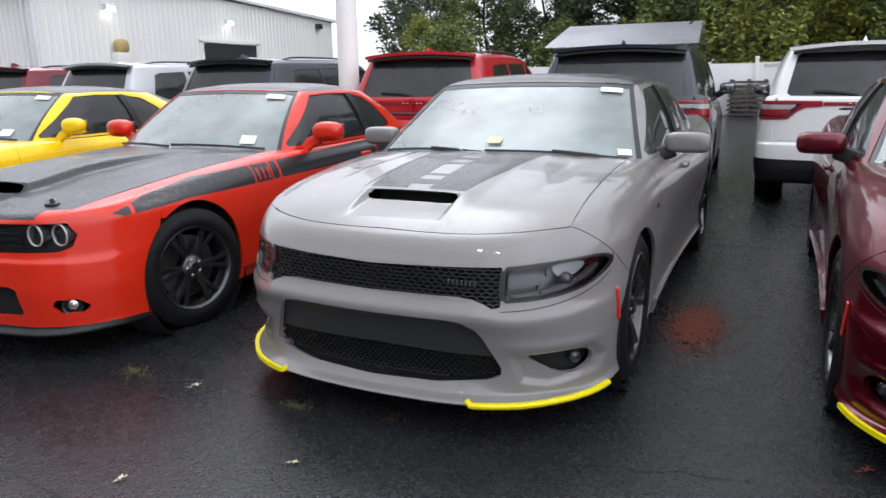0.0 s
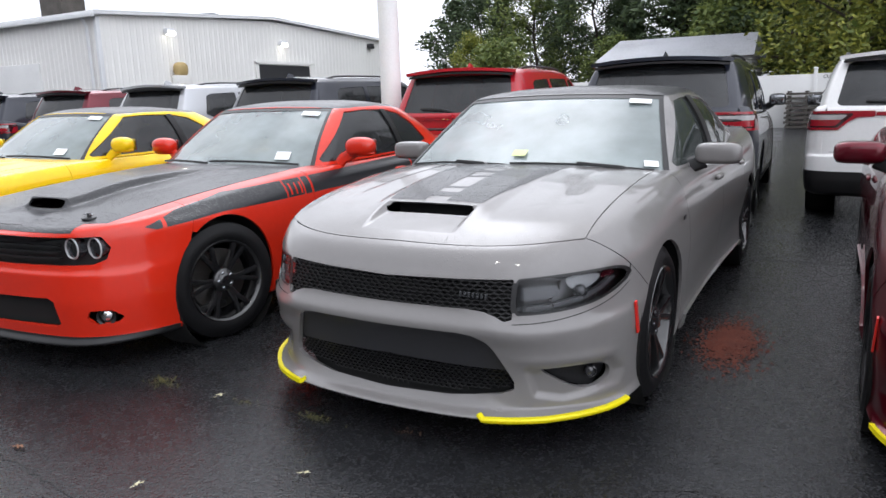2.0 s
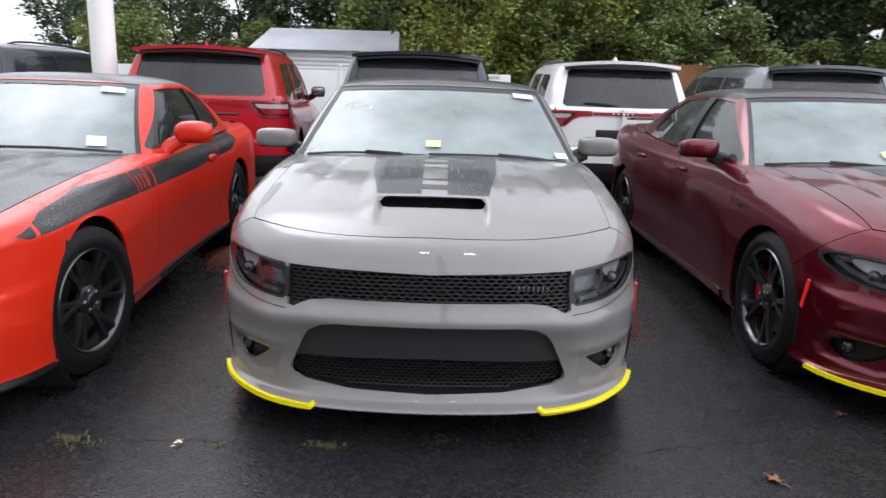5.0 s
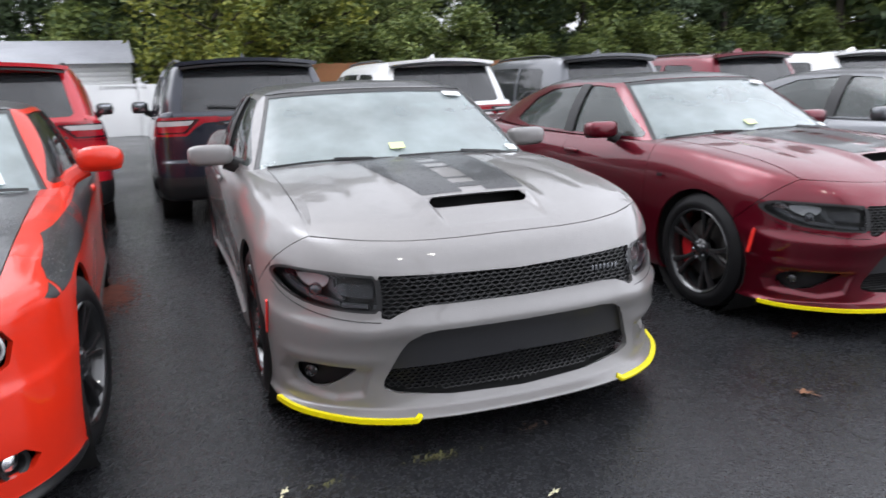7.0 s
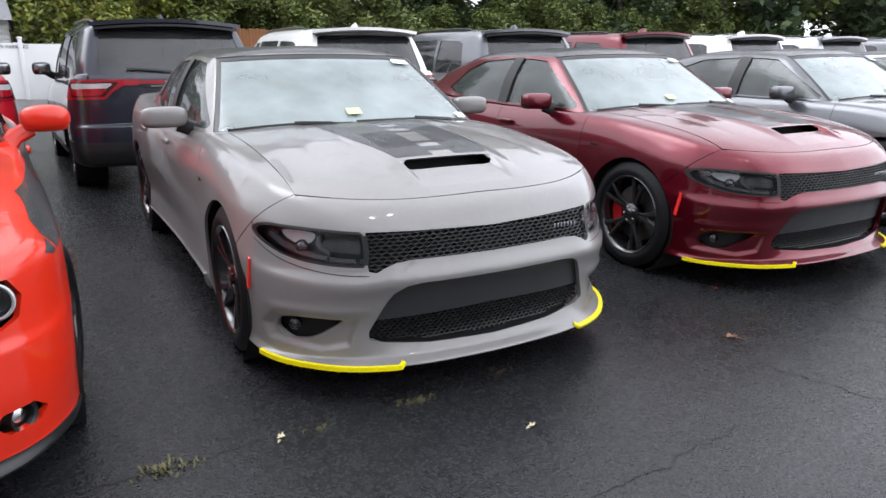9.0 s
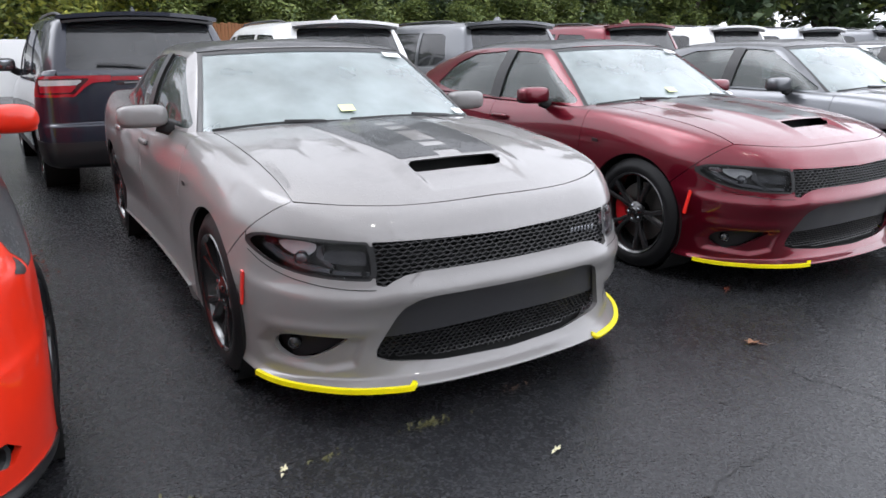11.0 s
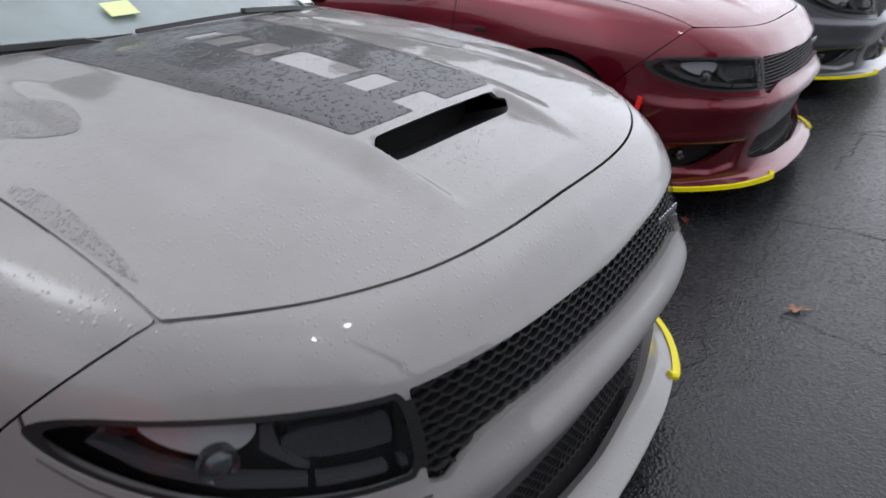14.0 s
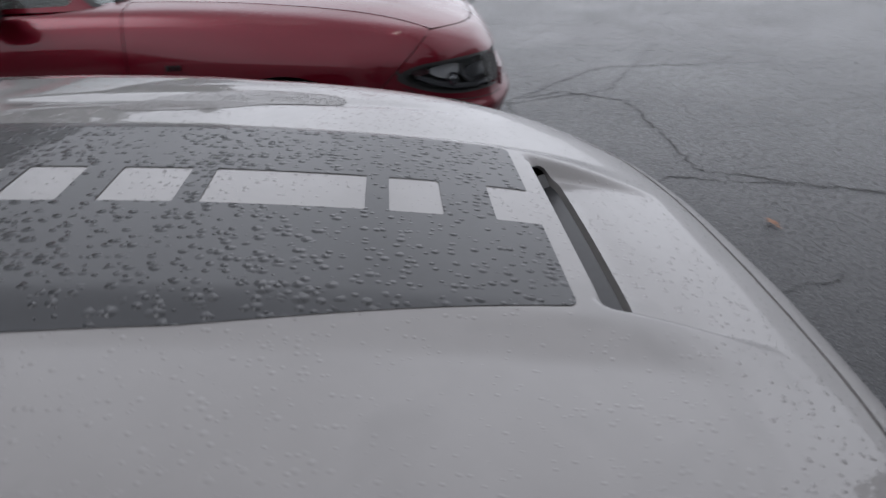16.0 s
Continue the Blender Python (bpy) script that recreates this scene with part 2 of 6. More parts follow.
def stuck(loft, x, z, w, h, mat, parent, label, lift=.006):
    """A small sheet on the windscreen at (x, z)."""
    S, V = (a.ravel() for a in np.meshgrid(np.linspace(-2, 2, 161), np.linspace(0, 2, 81)))
    P = loft.at(S, V)
    k = int(np.argmin((P[:, 0] - x) ** 2 + (P[:, 2] - z) ** 2))
    p = Vector(P[k])
    a = Vector((loft.at(S[k:k + 1] + .05, V[k:k + 1]) - loft.at(S[k:k + 1] - .05, V[k:k + 1]))[0]).normalized()
    b = Vector((loft.at(S[k:k + 1], V[k:k + 1] + .05) - loft.at(S[k:k + 1], V[k:k + 1] - .05))[0]).normalized()
    n = a.cross(b).normalized()
    b = n.cross(a)
    m = Matrix(((a.x, b.x, n.x, p.x + n.x * lift), (a.y, b.y, n.y, p.y + n.y * lift), (a.z, b.z, n.z, p.z + n.z * lift), (0, 0, 0, 1)))
    made("window_label", placed(box(0, 0, 0, w, h, .002), m), mat, parent, label)


def taken(bm):
    bm.verts.index_update()
    out = [tuple(v.co) for v in bm.verts], [tuple(v.index for v in f.verts) for f in bm.faces]
    bm.free()
    return out


def lathe(profile, n=48, axis="x"):
    """Turn (along, radius) points round the x axis."""
    verts, faces, k = [], [], len(profile)
    for i in range(n):
        c, s = math.cos(2 * math.pi * i / n), math.sin(2 * math.pi * i / n)
        for a, r in profile:
            verts.append({"x": (a, r * c, r * s), "y": (r * c, a, r * s), "z": (r * c, r * s, a)}[axis])
    for i in range(n):
        j = (i + 1) % n
        faces += [(i * k + q, i * k + q + 1, j * k + q + 1, j * k + q) for q in range(k - 1)]
    return verts, faces


def sweep(points, section, up=(0, 0, 1), caps=True):
    """A section of (side, up) pairs carried along points."""
    pts = [Vector(p) for p in points]
    verts, faces, k = [], [], len(section)
    for i, p in enumerate(pts):
        t = (pts[min(i + 1, len(pts) - 1)] - pts[max(i - 1, 0)]).normalized()
        side = t.cross(Vector(up)).normalized()
        u = side.cross(t)
        verts += [tuple(p + side * a + u * b) for a, b in section]
    for i in range(len(pts) - 1):
        faces += [(i * k + q, i * k + (q + 1) % k, (i + 1) * k + (q + 1) % k, (i + 1) * k + q) for q in range(k)]
    if caps:
        faces += [tuple(range(k))[::-1], tuple(range((len(pts) - 1) * k, len(pts) * k))]
    return verts, faces


def ring(r, n=8, sx=1.0, sy=1.0):
    return [(r * sx * math.cos(2 * math.pi * i / n), r * sy * math.sin(2 * math.pi * i / n)) for i in range(n)]


def blob(cx, cy, cz, sx, sy, sz, power=0.6, n=20, m=12):
    """A rounded box, between a ball and a box."""
    sg = lambda a: math.copysign(abs(a) ** power, a)
    verts, faces = [], []
    for j in range(m + 1):
        f = math.pi * (j / m - 0.5)
        for i in range(n):
            g = 2 * math.pi * i / n
            verts.append((cx + sx / 2 * sg(math.cos(f)) * sg(math.cos(g)), cy + sy / 2 * sg(math.cos(f)) * sg(math.sin(g)), cz + sz / 2 * sg(math.sin(f))))
    for j in range(m):
        faces += [(j * n + i, j * n + (i + 1) % n, (j + 1) * n + (i + 1) % n, (j + 1) * n + i) for i in range(n)]
    return verts, faces


def root(name, m, label, category, group="", kind=""):
    ob = new(name)
    ob.empty_display_size = 0.2
    ob.matrix_basis = m
    return tagged(ob, label, category, group, kind)


# ---- materials ----
def material(name, base, rough=0.5, metal=0.0, coat=0.0, var=0.12, scale=12.0, rvar=0.1, bump=0.0, bscale=150.0, second=None, emit=None):
    """A surface with two scales of variation in colour and gloss, and fine relief."""
    m = bpy.data.materials.new(name)
    m.use_nodes = True
    nt = m.node_tree
    n, l = nt.nodes, nt.links
    b = n["Principled BSDF"]
    co = n.new("ShaderNodeTexCoord")
    big, fine = n.new("ShaderNodeTexNoise"), n.new("ShaderNodeTexNoise")
    big.inputs["Scale"].default_value, big.inputs["Detail"].default_value = scale / 6, 3
    fine.inputs["Scale"].default_value, fine.inputs["Detail"].default_value = scale * 8, 4
    mix = n.new("ShaderNodeMix")
    mix.data_type = "RGBA"
    dark = second or tuple(c * (1 - 2 * var) for c in base)
    mix.inputs[6].default_value, mix.inputs[7].default_value = (*base, 1), (*dark, 1)
    add = n.new("ShaderNodeMath")
    add.operation = "MULTIPLY"
    for t in (big, fine):
        l.new(co.outputs["Object"], t.inputs["Vector"])
    l.new(big.outputs["Fac"], add.inputs[0])
    l.new(fine.outputs["Fac"], add.inputs[1])
    sp = n.new("ShaderNodeMapRange")
    sp.inputs[1].default_value, sp.inputs[2].default_value = 0.1, 0.42
    l.new(add.outputs[0], sp.inputs[0])
    l.new(sp.outputs[0], mix.inputs[0])
    l.new(mix.outputs[2], b.inputs["Base Color"])
    mr = n.new("ShaderNodeMapRange")
    mr.inputs[3].default_value, mr.inputs[4].default_value = max(0.02, rough - rvar), min(1, rough + rvar)
    l.new(big.outputs["Fac"], mr.inputs[0])
    l.new(mr.outputs[0], b.inputs["Roughness"])
    b.inputs["Metallic"].default_value = metal
    b.inputs["Coat Weight"].default_value = coat
    b.inputs["Coat Roughness"].default_value = 0.015
    if bump:
        bn, bp = n.new("ShaderNodeTexNoise"), n.new("ShaderNodeBump")
        bn.inputs["Scale"].default_value = bscale
        bp.inputs["Strength"].default_value, bp.inputs["Distance"].default_value = bump, 0.01
        l.new(co.outputs["Object"], bn.inputs["Vector"])
        l.new(bn.outputs["Fac"], bp.inputs["Height"])
        l.new(bp.outputs[0], b.inputs["Normal"])
    if emit:
        b.inputs["Emission Color"].default_value, b.inputs["Emission Strength"].default_value = (*emit[0], 1), emit[1]
    return m


def rain(m, amount=0.5, size=70.0, cover=1.0, film=0.0):
    """Beads of rain water on the upward faces of a painted surface."""
    nt = m.node_tree
    n, l = nt.nodes, nt.links
    b = n["Principled BSDF"]
    co, geo = n.new("ShaderNodeTexCoord"), n.new("ShaderNodeNewGeometry")
    vo, warp = n.new("ShaderNodeTexVoronoi"), n.new("ShaderNodeTexNoise")
    vo.inputs["Scale"].default_value, vo.inputs["Randomness"].default_value = size, 1.0
    warp.inputs["Scale"].default_value = 3.5
    l.new(co.outputs["Object"], vo.inputs["Vector"])
    l.new(co.outputs["Object"], warp.inputs["Vector"])
    size_r = n.new("ShaderNodeSeparateColor")
    l.new(vo.outputs["Color"], size_r.inputs[0])
    drop = n.new("ShaderNodeMapRange")
    drop.interpolation_type = "SMOOTHSTEP"
    rad = n.new("ShaderNodeMath")
    rad.operation = "MULTIPLY"
    wide = n.new("ShaderNodeMath")
    wide.operation, wide.inputs[1].default_value = "MULTIPLY", cover
    l.new(size_r.outputs[0], wide.inputs[0])
    l.new(wide.outputs[0], rad.inputs[0])
    l.new(warp.outputs["Fac"], rad.inputs[1])
    l.new(vo.outputs["Distance"], drop.inputs[0])
    l.new(rad.outputs[0], drop.inputs[1])
    drop.inputs[2].default_value = 0.0
    up = n.new("ShaderNodeSeparateXYZ")
    l.new(geo.outputs["Normal"], up.inputs[0])
    flat = n.new("ShaderNodeMapRange")
    flat.inputs[1].default_value, flat.inputs[2].default_value = 0.35, 0.8
    l.new(up.outputs[2], flat.inputs[0])
    hgt = n.new("ShaderNodeMath")
    hgt.operation = "MULTIPLY"
    l.new(drop.outputs[0], hgt.inputs[0])
    l.new(flat.outputs[0], hgt.inputs[1])
    bp = n.new("ShaderNodeBump")
    bp.inputs["Strength"].default_value, bp.inputs["Distance"].default_value = amount, 0.004
    l.new(hgt.outputs[0], bp.inputs["Height"])
    l.new(bp.outputs[0], b.inputs["Normal"])
    l.new(bp.outputs[0], b.inputs["Coat Normal"])
    if film:
        # noise patches on upward faces: base colour darker by film, bead relief weaker
        sheet, edge, patchy = n.new("ShaderNodeTexNoise"), n.new("ShaderNodeMapRange"), n.new("ShaderNodeMath")
        sheet.inputs["Scale"].default_value, sheet.inputs["Detail"].default_value, sheet.inputs["Roughness"].default_value = 2.1, 4, 0.55
        sheet.inputs["Distortion"].default_value = 0.6
        l.new(co.outputs["Object"], sheet.inputs["Vector"])
        edge.inputs[1].default_value, edge.inputs[2].default_value = 0.55, 0.62
        l.new(sheet.outputs["Fac"], edge.inputs[0])
        patchy.operation = "MULTIPLY"
        l.new(edge.outputs[0], patchy.inputs[0])
        l.new(flat.outputs[0], patchy.inputs[1])
        deep = n.new("ShaderNodeMix")
        deep.data_type, deep.blend_type = "RGBA", "MULTIPLY"
        old = b.inputs["Base Color"].links[0].from_socket
        l.new(patchy.outputs[0], deep.inputs[0])
        l.new(old, deep.inputs[6])
        deep.inputs[7].default_value = (1 - film, 1 - film, 1 - film, 1)
        l.new(deep.outputs[2], b.inputs["Base Color"])
        dry = n.new("ShaderNodeMapRange")
        dry.inputs[3].default_value, dry.inputs[4].default_value = amount, amount * 0.15
        l.new(patchy.outputs[0], dry.inputs[0])
        l.new(dry.outputs[0], bp.inputs["Strength"])
    return m


def paint(name, base, metal=0.0, rough=0.3, coat=0.9):
    m = rain(material(name, base, rough, metal, coat=coat, var=0.03, scale=4, rvar=0.04), 0.3, 110, 1.0, 0.15)
    b = m.node_tree.nodes["Principled BSDF"]
    b.inputs["Specular IOR Level"].default_value, b.inputs["Coat IOR"].default_value = 0.2, 1.5
    return m


def glass(name, tint, haze, haze_colour=(0.75, 0.82, 0.80), rough=0.02, facing=0.06):
    """Car glass: clear or tinted, with a film of rain mist over it and a mirror gloss."""
    m = bpy.data.materials.new(name)
    m.use_nodes = True
    nt = m.node_tree
    n, l = nt.nodes, nt.links
    n.remove(n["Principled BSDF"])
    out = n["Material Output"]
    clear, mist, gloss = n.new("ShaderNodeBsdfTransparent"), n.new("ShaderNodeBsdfDiffuse"), n.new("ShaderNodeBsdfGlossy")
    clear.inputs[0].default_value = (*tint, 1)
    mist.inputs[0].default_value = (*haze_colour, 1)
    gloss.inputs["Roughness"].default_value = rough
    co, no = n.new("ShaderNodeTexCoord"), n.new("ShaderNodeTexNoise")
    no.inputs["Scale"].default_value, no.inputs["Detail"].default_value = 3.0, 6
    l.new(co.outputs["Object"], no.inputs["Vector"])
    mr = n.new("ShaderNodeMapRange")
    mr.inputs[1].default_value, mr.inputs[2].default_value = 0.3, 0.7
    mr.inputs[3].default_value, mr.inputs[4].default_value = haze * 0.72, haze * 1.25
    l.new(no.outputs["Fac"], mr.inputs[0])
    # beads of rain break the gloss
    bead, bead_r, relief = n.new("ShaderNodeTexVoronoi"), n.new("ShaderNodeMapRange"), n.new("ShaderNodeBump")
    bead.inputs["Scale"].default_value = 120
    l.new(co.outputs["Object"], bead.inputs["Vector"])
    l.new(bead.outputs["Distance"], bead_r.inputs[0])
    bead_r.inputs[1].default_value, bead_r.inputs[2].default_value, bead_r.inputs[3].default_value, bead_r.inputs[4].default_value = 0.0, 0.32, 1.0, 0.0
    relief.inputs["Strength"].default_value, relief.inputs["Distance"].default_value = 0.35, 0.003
    l.new(bead_r.outputs[0], relief.inputs["Height"])
    l.new(relief.outputs[0], gloss.inputs["Normal"])
    l.new(relief.outputs[0], mist.inputs["Normal"])
    a, b, fr = n.new("ShaderNodeMixShader"), n.new("ShaderNodeMixShader"), n.new("ShaderNodeMapRange")
    edge, steep = n.new("ShaderNodeLayerWeight"), n.new("ShaderNodeMath")
    edge.inputs["Blend"].default_value = 0.5
    steep.operation, steep.inputs[1].default_value = "POWER", 4.5
    l.new(edge.outputs["Facing"], steep.inputs[0])
    l.new(steep.outputs[0], fr.inputs[0])
    fr.inputs[3].default_value = facing
    l.new(mr.outputs[0], a.inputs[0])
    l.new(clear.outputs[0], a.inputs[1])
    l.new(mist.outputs[0], a.inputs[2])
    l.new(fr.outputs[0], b.inputs[0])
    l.new(a.outputs[0], b.inputs[1])
    l.new(gloss.outputs[0], b.inputs[2])
    l.new(b.outputs[0], out.inputs[0])
    return m


GREY = paint("grey_paint", (0.200, 0.191, 0.187))
MAROON = paint("maroon_paint", (0.118, 0.002, 0.011), 0.65, 0.34)
ORANGE = paint("orange_paint", (0.62, 0.024, 0.008), coat=0.7)
YELLOW_PAINT = paint("yellow_paint", (0.90, 0.60, 0.005), coat=0.6)
DARK_PAINT = paint("dark_grey_paint", (0.11, 0.115, 0.125), 0.5)
NAVY = paint("black_blue_paint", (0.014, 0.017, 0.028), 0.2)
RED_PAINT = paint("red_paint", (0.42, 0.008, 0.018))
WHITE_PAINT = paint("white_paint", (0.80, 0.80, 0.79))
SILVER = paint("silver_paint", (0.45, 0.46, 0.48), 0.4)
# car grey under fine beads, darkened for the sky reflection they scatter
BEADED_GREY = rain(material("beaded_grey_dimmed_sheen", (0.182, 0.174, 0.171), 0.42, coat=0.4, var=0.12, scale=30, rvar=0.1, bump=0.3, bscale=260), 0.8, 190, 1.7)
MATT = rain(material("matt_black_wrap", (0.018, 0.019, 0.022), 0.36, coat=0.4, var=0.15, rvar=0.06), 0.8, 85, 1.6)
MATT.node_tree.nodes["Principled BSDF"].inputs["Specular IOR Level"].default_value = 0.35
BLACK = material("black_plastic", (0.012, 0.012, 0.013), 0.42, var=0.2, bump=0.08)
SATIN = material("satin_grey_plastic", (0.035, 0.035, 0.038), 0.38, var=0.1)
# near-black: deep shade of cavities, gaps and undersides put into the colour
VOID = material("cavity_and_underside_shade", (0.006, 0.006, 0.006), 0.9)
TYRE = material("wet_rubber", (0.010, 0.010, 0.011), 0.55, var=0.2, bump=0.15, bscale=90)
RIM = material("gloss_black_wheel", (0.014, 0.014, 0.015), 0.22, metal=0.0, coat=0.8, var=0.1)
CHROME = material("chrome", (0.75, 0.76, 0.78), 0.12, metal=1.0, var=0.03)
TYRE.node_tree.nodes["Principled BSDF"].inputs["Specular IOR Level"].default_value = 0.25
STEEL = material("brake_disc", (0.22, 0.21, 0.20), 0.4, metal=1.0)
RED_PLASTIC = material("red_calliper", (0.55, 0.01, 0.015), 0.35, coat=0.4)
MARKER = material("red_reflector", (0.85, 0.03, 0.02), 0.3, coat=0.6)
TAIL = material("red_tail_lens", (0.34, 0.004, 0.014), 0.15, coat=0.7, var=0.2, scale=30)
DARK_LENS = material("dark_red_lens", (0.05, 0.003, 0.007), 0.15, coat=0.8, var=0.2, scale=40)
CLEAR_LENS = material("white_lamp_lens", (0.50, 0.49, 0.49), 0.2, coat=0.8, var=0.2, scale=40)
PLATE_GREY = material("grey_lamp_plate", (0.055, 0.055, 0.06), 0.35, coat=0.3, var=0.1, scale=40)
LENS_GREY = material("grey_lamp_lens", (0.045, 0.045, 0.05), 0.15, coat=1.0, var=0.2, scale=40)
SATIN_CHROME = material("dull_chrome", (0.36, 0.37, 0.39), 0.24, metal=1.0, var=0.05)
MIRROR = material("mirror_silver", (0.35, 0.36, 0.38), 0.05, metal=1.0, var=0.03, rvar=0.02)
LIP = material("yellow_lip_guard", (0.86, 0.74, 0.0), 0.42, var=0.04)
PAPER = material("white_paper", (0.80, 0.82, 0.82), 0.6, var=0.04)
STICKER = material("yellow_sticker", (0.72, 0.80, 0.36), 0.5, var=0.1, scale=60)
SEAT = material("dark_upholstery", (0.02, 0.02, 0.021), 0.8)
SCREEN_GLASS = glass("windscreen_glass", (0.55, 0.64, 0.63), 0.33, (0.60, 0.70, 0.70))
SIDE_GLASS = glass("side_glass", (0.20, 0.25, 0.24), 0.10, (0.35, 0.42, 0.40))
DARK_GLASS = glass("privacy_glass", (0.05, 0.055, 0.06), 0.07, (0.3, 0.32, 0.34))
LAMP_GLASS = glass("headlamp_cover", (0.80, 0.82, 0.84), 0.0, facing=0.03)


# ---- car parts ----
def wheel_parts(car, name, x, y, radius, width, out, rim_r=0.262, spokes=5, split=0.16, calliper=None, steer=0):
    """A wheel under a car: tyre, rim, spokes, disc, calliper. out: +1 where its face looks to +x."""
    w = new(name)
    w.parent = car
    w.matrix_basis = pose(x, y, radius, 0, 0, steer + (0 if out > 0 else 180))
    h = width / 2
    made("tyre", lathe([(-h + .02, rim_r - .01), (-h, rim_r + .03), (-h + .004, radius - .05), (-h + .03, radius - .008), (-h * .5, radius),
                        (-h * .48, radius - .008), (-h * .42, radius - .008), (-h * .4, radius), (-.01, radius), (-.006, radius - .008), (.006, radius - .008), (.01, radius),
                        (h * .4, radius), (h * .42, radius - .008), (h * .48, radius - .008), (h * .5, radius),
                        (h - .03, radius - .008), (h - .004, radius - .05), (h, rim_r + .03), (h - .008, rim_r + .008), (h - .02, rim_r - .004)], 64), TYRE, w)
    rim = made("rim", joined(lathe([(h - .012, rim_r + .006), (h - .004, rim_r), (h - .012, rim_r - .012), (h - .03, rim_r - .02), (-h + .04, rim_r - .035), (-h + .02, rim_r - .005)], 64)), RIM, w)
    for i in range(spokes):
        for d in (-split, split):
            a0, a1 = 2 * math.pi * i / spokes + d * .35, 2 * math.pi * i / spokes + d * 1.25
            p0, p1 = (.055, a0), (rim_r - .012, a1)
            v = []
            for (r, a), wd, xo in ((p0, .017, h - .045), ((rim_r * .55, (a0 + a1) / 2), .013, h - .028), (p1, .016, h - .016)):
                t = Vector((0, -math.sin(a), math.cos(a)))
                c = Vector((0, math.cos(a), math.sin(a))) * r
                for q in (Vector((xo - .03, 0, 0)) - t * wd, Vector((xo - .003, 0, 0)) - t * wd, Vector((xo, 0, 0)) - t * wd * .55,
                          Vector((xo, 0, 0)) + t * wd * .55, Vector((xo - .003, 0, 0)) + t * wd, Vector((xo - .03, 0, 0)) + t * wd):
                    v.append(tuple(c + q))
            f = [(a * 6 + k, a * 6 + (k + 1) % 6, a * 6 + 6 + (k + 1) % 6, a * 6 + 6 + k) for a in (0, 1) for k in range(6)]
            made("spoke", (v, f), RIM, rim, angle=25)
    made("hub_cap", lathe([(h - .06, .075), (h - .04, .07), (h - .03, .055), (h - .022, .034), (h - .018, .03), (h - .016, 0.0)], 32), RIM, rim)
    for i in range(5):
        a = 2 * math.pi * (i + .5) / 5
        made("wheel_nut", placed(lathe([(0, .011), (.018, .011), (.022, .006), (.023, 0)], 6), Matrix.Translation((h - .042, .048 * math.cos(a), .048 * math.sin(a)))), SATIN_CHROME, rim)
    made("brake_disc", lathe([(h - .13, .06), (h - .10, .07), (h - .10, .19), (h - .13, .19)], 48), STEEL, w)
    if calliper:
        v, f = [], []
        for i in range(9):
            a = radians(150 + i * 9) if y < 2 else radians(-15 + i * 8)
            for r, xo in ((.12, h - .145), (.205, h - .145), (.21, h - .075), (.12, h - .07)):
                v.append((xo, r * math.cos(a), r * math.sin(a)))
        f = [(i * 4 + k, i * 4 + (k + 1) % 4, i * 4 + 4 + (k + 1) % 4, i * 4 + 4 + k) for i in range(8) for k in range(4)] + [(3, 2, 1, 0), (32, 33, 34, 35)]
        made("brake_calliper", (v, f), calliper, w, "red brake calliper")
    return w


def half_lattice(x0, x1, z0, z1, cw, ch, bar, to_surface, inside, depth=0.012):
    """A mesh of drawn-out hexagons: thin bars between cell corners, laid on a curved face."""
    verts, faces, done = [], [], set()
    rows = int((z1 - z0) / ch) + 2
    cols = int((x1 - x0) / cw) + 2
    for r in range(rows):
        for c in range(cols):
            cx, cz = x0 + (c + (.5 if r % 2 else 0)) * cw, z0 + r * ch
            k = [(cx - cw * .5, cz - ch * .16), (cx - cw * .16, cz - ch * .5), (cx + cw * .16, cz - ch * .5), (cx + cw * .5, cz - ch * .16), (cx + cw * .5, cz + ch * .16)]
            for (ax, az), (bx, bz) in zip(k, k[1:]):
                key = (round(ax + bx, 4), round(az + bz, 4))
                if key in done or not (inside(ax, az) and inside(bx, bz)):
                    continue
                done.add(key)
                dx, dz = bx - ax, bz - az
                ln = math.hypot(dx, dz)
                nx, nz = -dz / ln * bar / 2, dx / ln * bar / 2
                n = len(verts)
                for px, pz in ((ax - nx, az - nz), (bx - nx, bz - nz), (bx + nx, bz + nz), (ax + nx, az + nz)):
                    y = to_surface(px, pz)
                    verts += [(px, y, pz), (px, y + depth, pz)]
                faces += [(n, n + 2, n + 4, n + 6), (n, n + 1, n + 3, n + 2), (n + 4, n + 5, n + 7, n + 6)]
    return verts, faces


def face_y(shell, extra=0.0, n=60):
    """How far back the front face lies at (x, z): found once on a grid."""
    s = np.linspace(-1.25, 1.25, 161)
    xs, zs = np.linspace(-.95, .95, 121), np.linspace(.16, .76, 61)
    grid = np.zeros((121, 61))
    v = np.linspace(1, 8, 120)
    cols = []
    for a in s:
        p = shell.at(np.full(120, a), v)
        cols.append((p[:, 0], p[:, 1], p[:, 2]))
    for j, z in enumerate(zs):
        x = [float(np.interp(z, c[2], c[0])) for c in cols]
        y = [float(np.interp(z, c[2], c[1])) for c in cols]
        grid[:, j] = np.interp(xs, x, y)

    def f(x, z):
        i, j = (x + .95) / 1.9 * 120, (z - .16) / .6 * 60
        i, j = min(max(i, 0), 119.999), min(max(j, 0), 59.999)
        a, b = int(i), int(j)
        u, w = i - a, j - b
        return (grid[a, b] * (1 - u) * (1 - w) + grid[a + 1, b] * u * (1 - w) + grid[a, b + 1] * (1 - u) * w + grid[a + 1, b + 1] * u * w) + extra
    return f


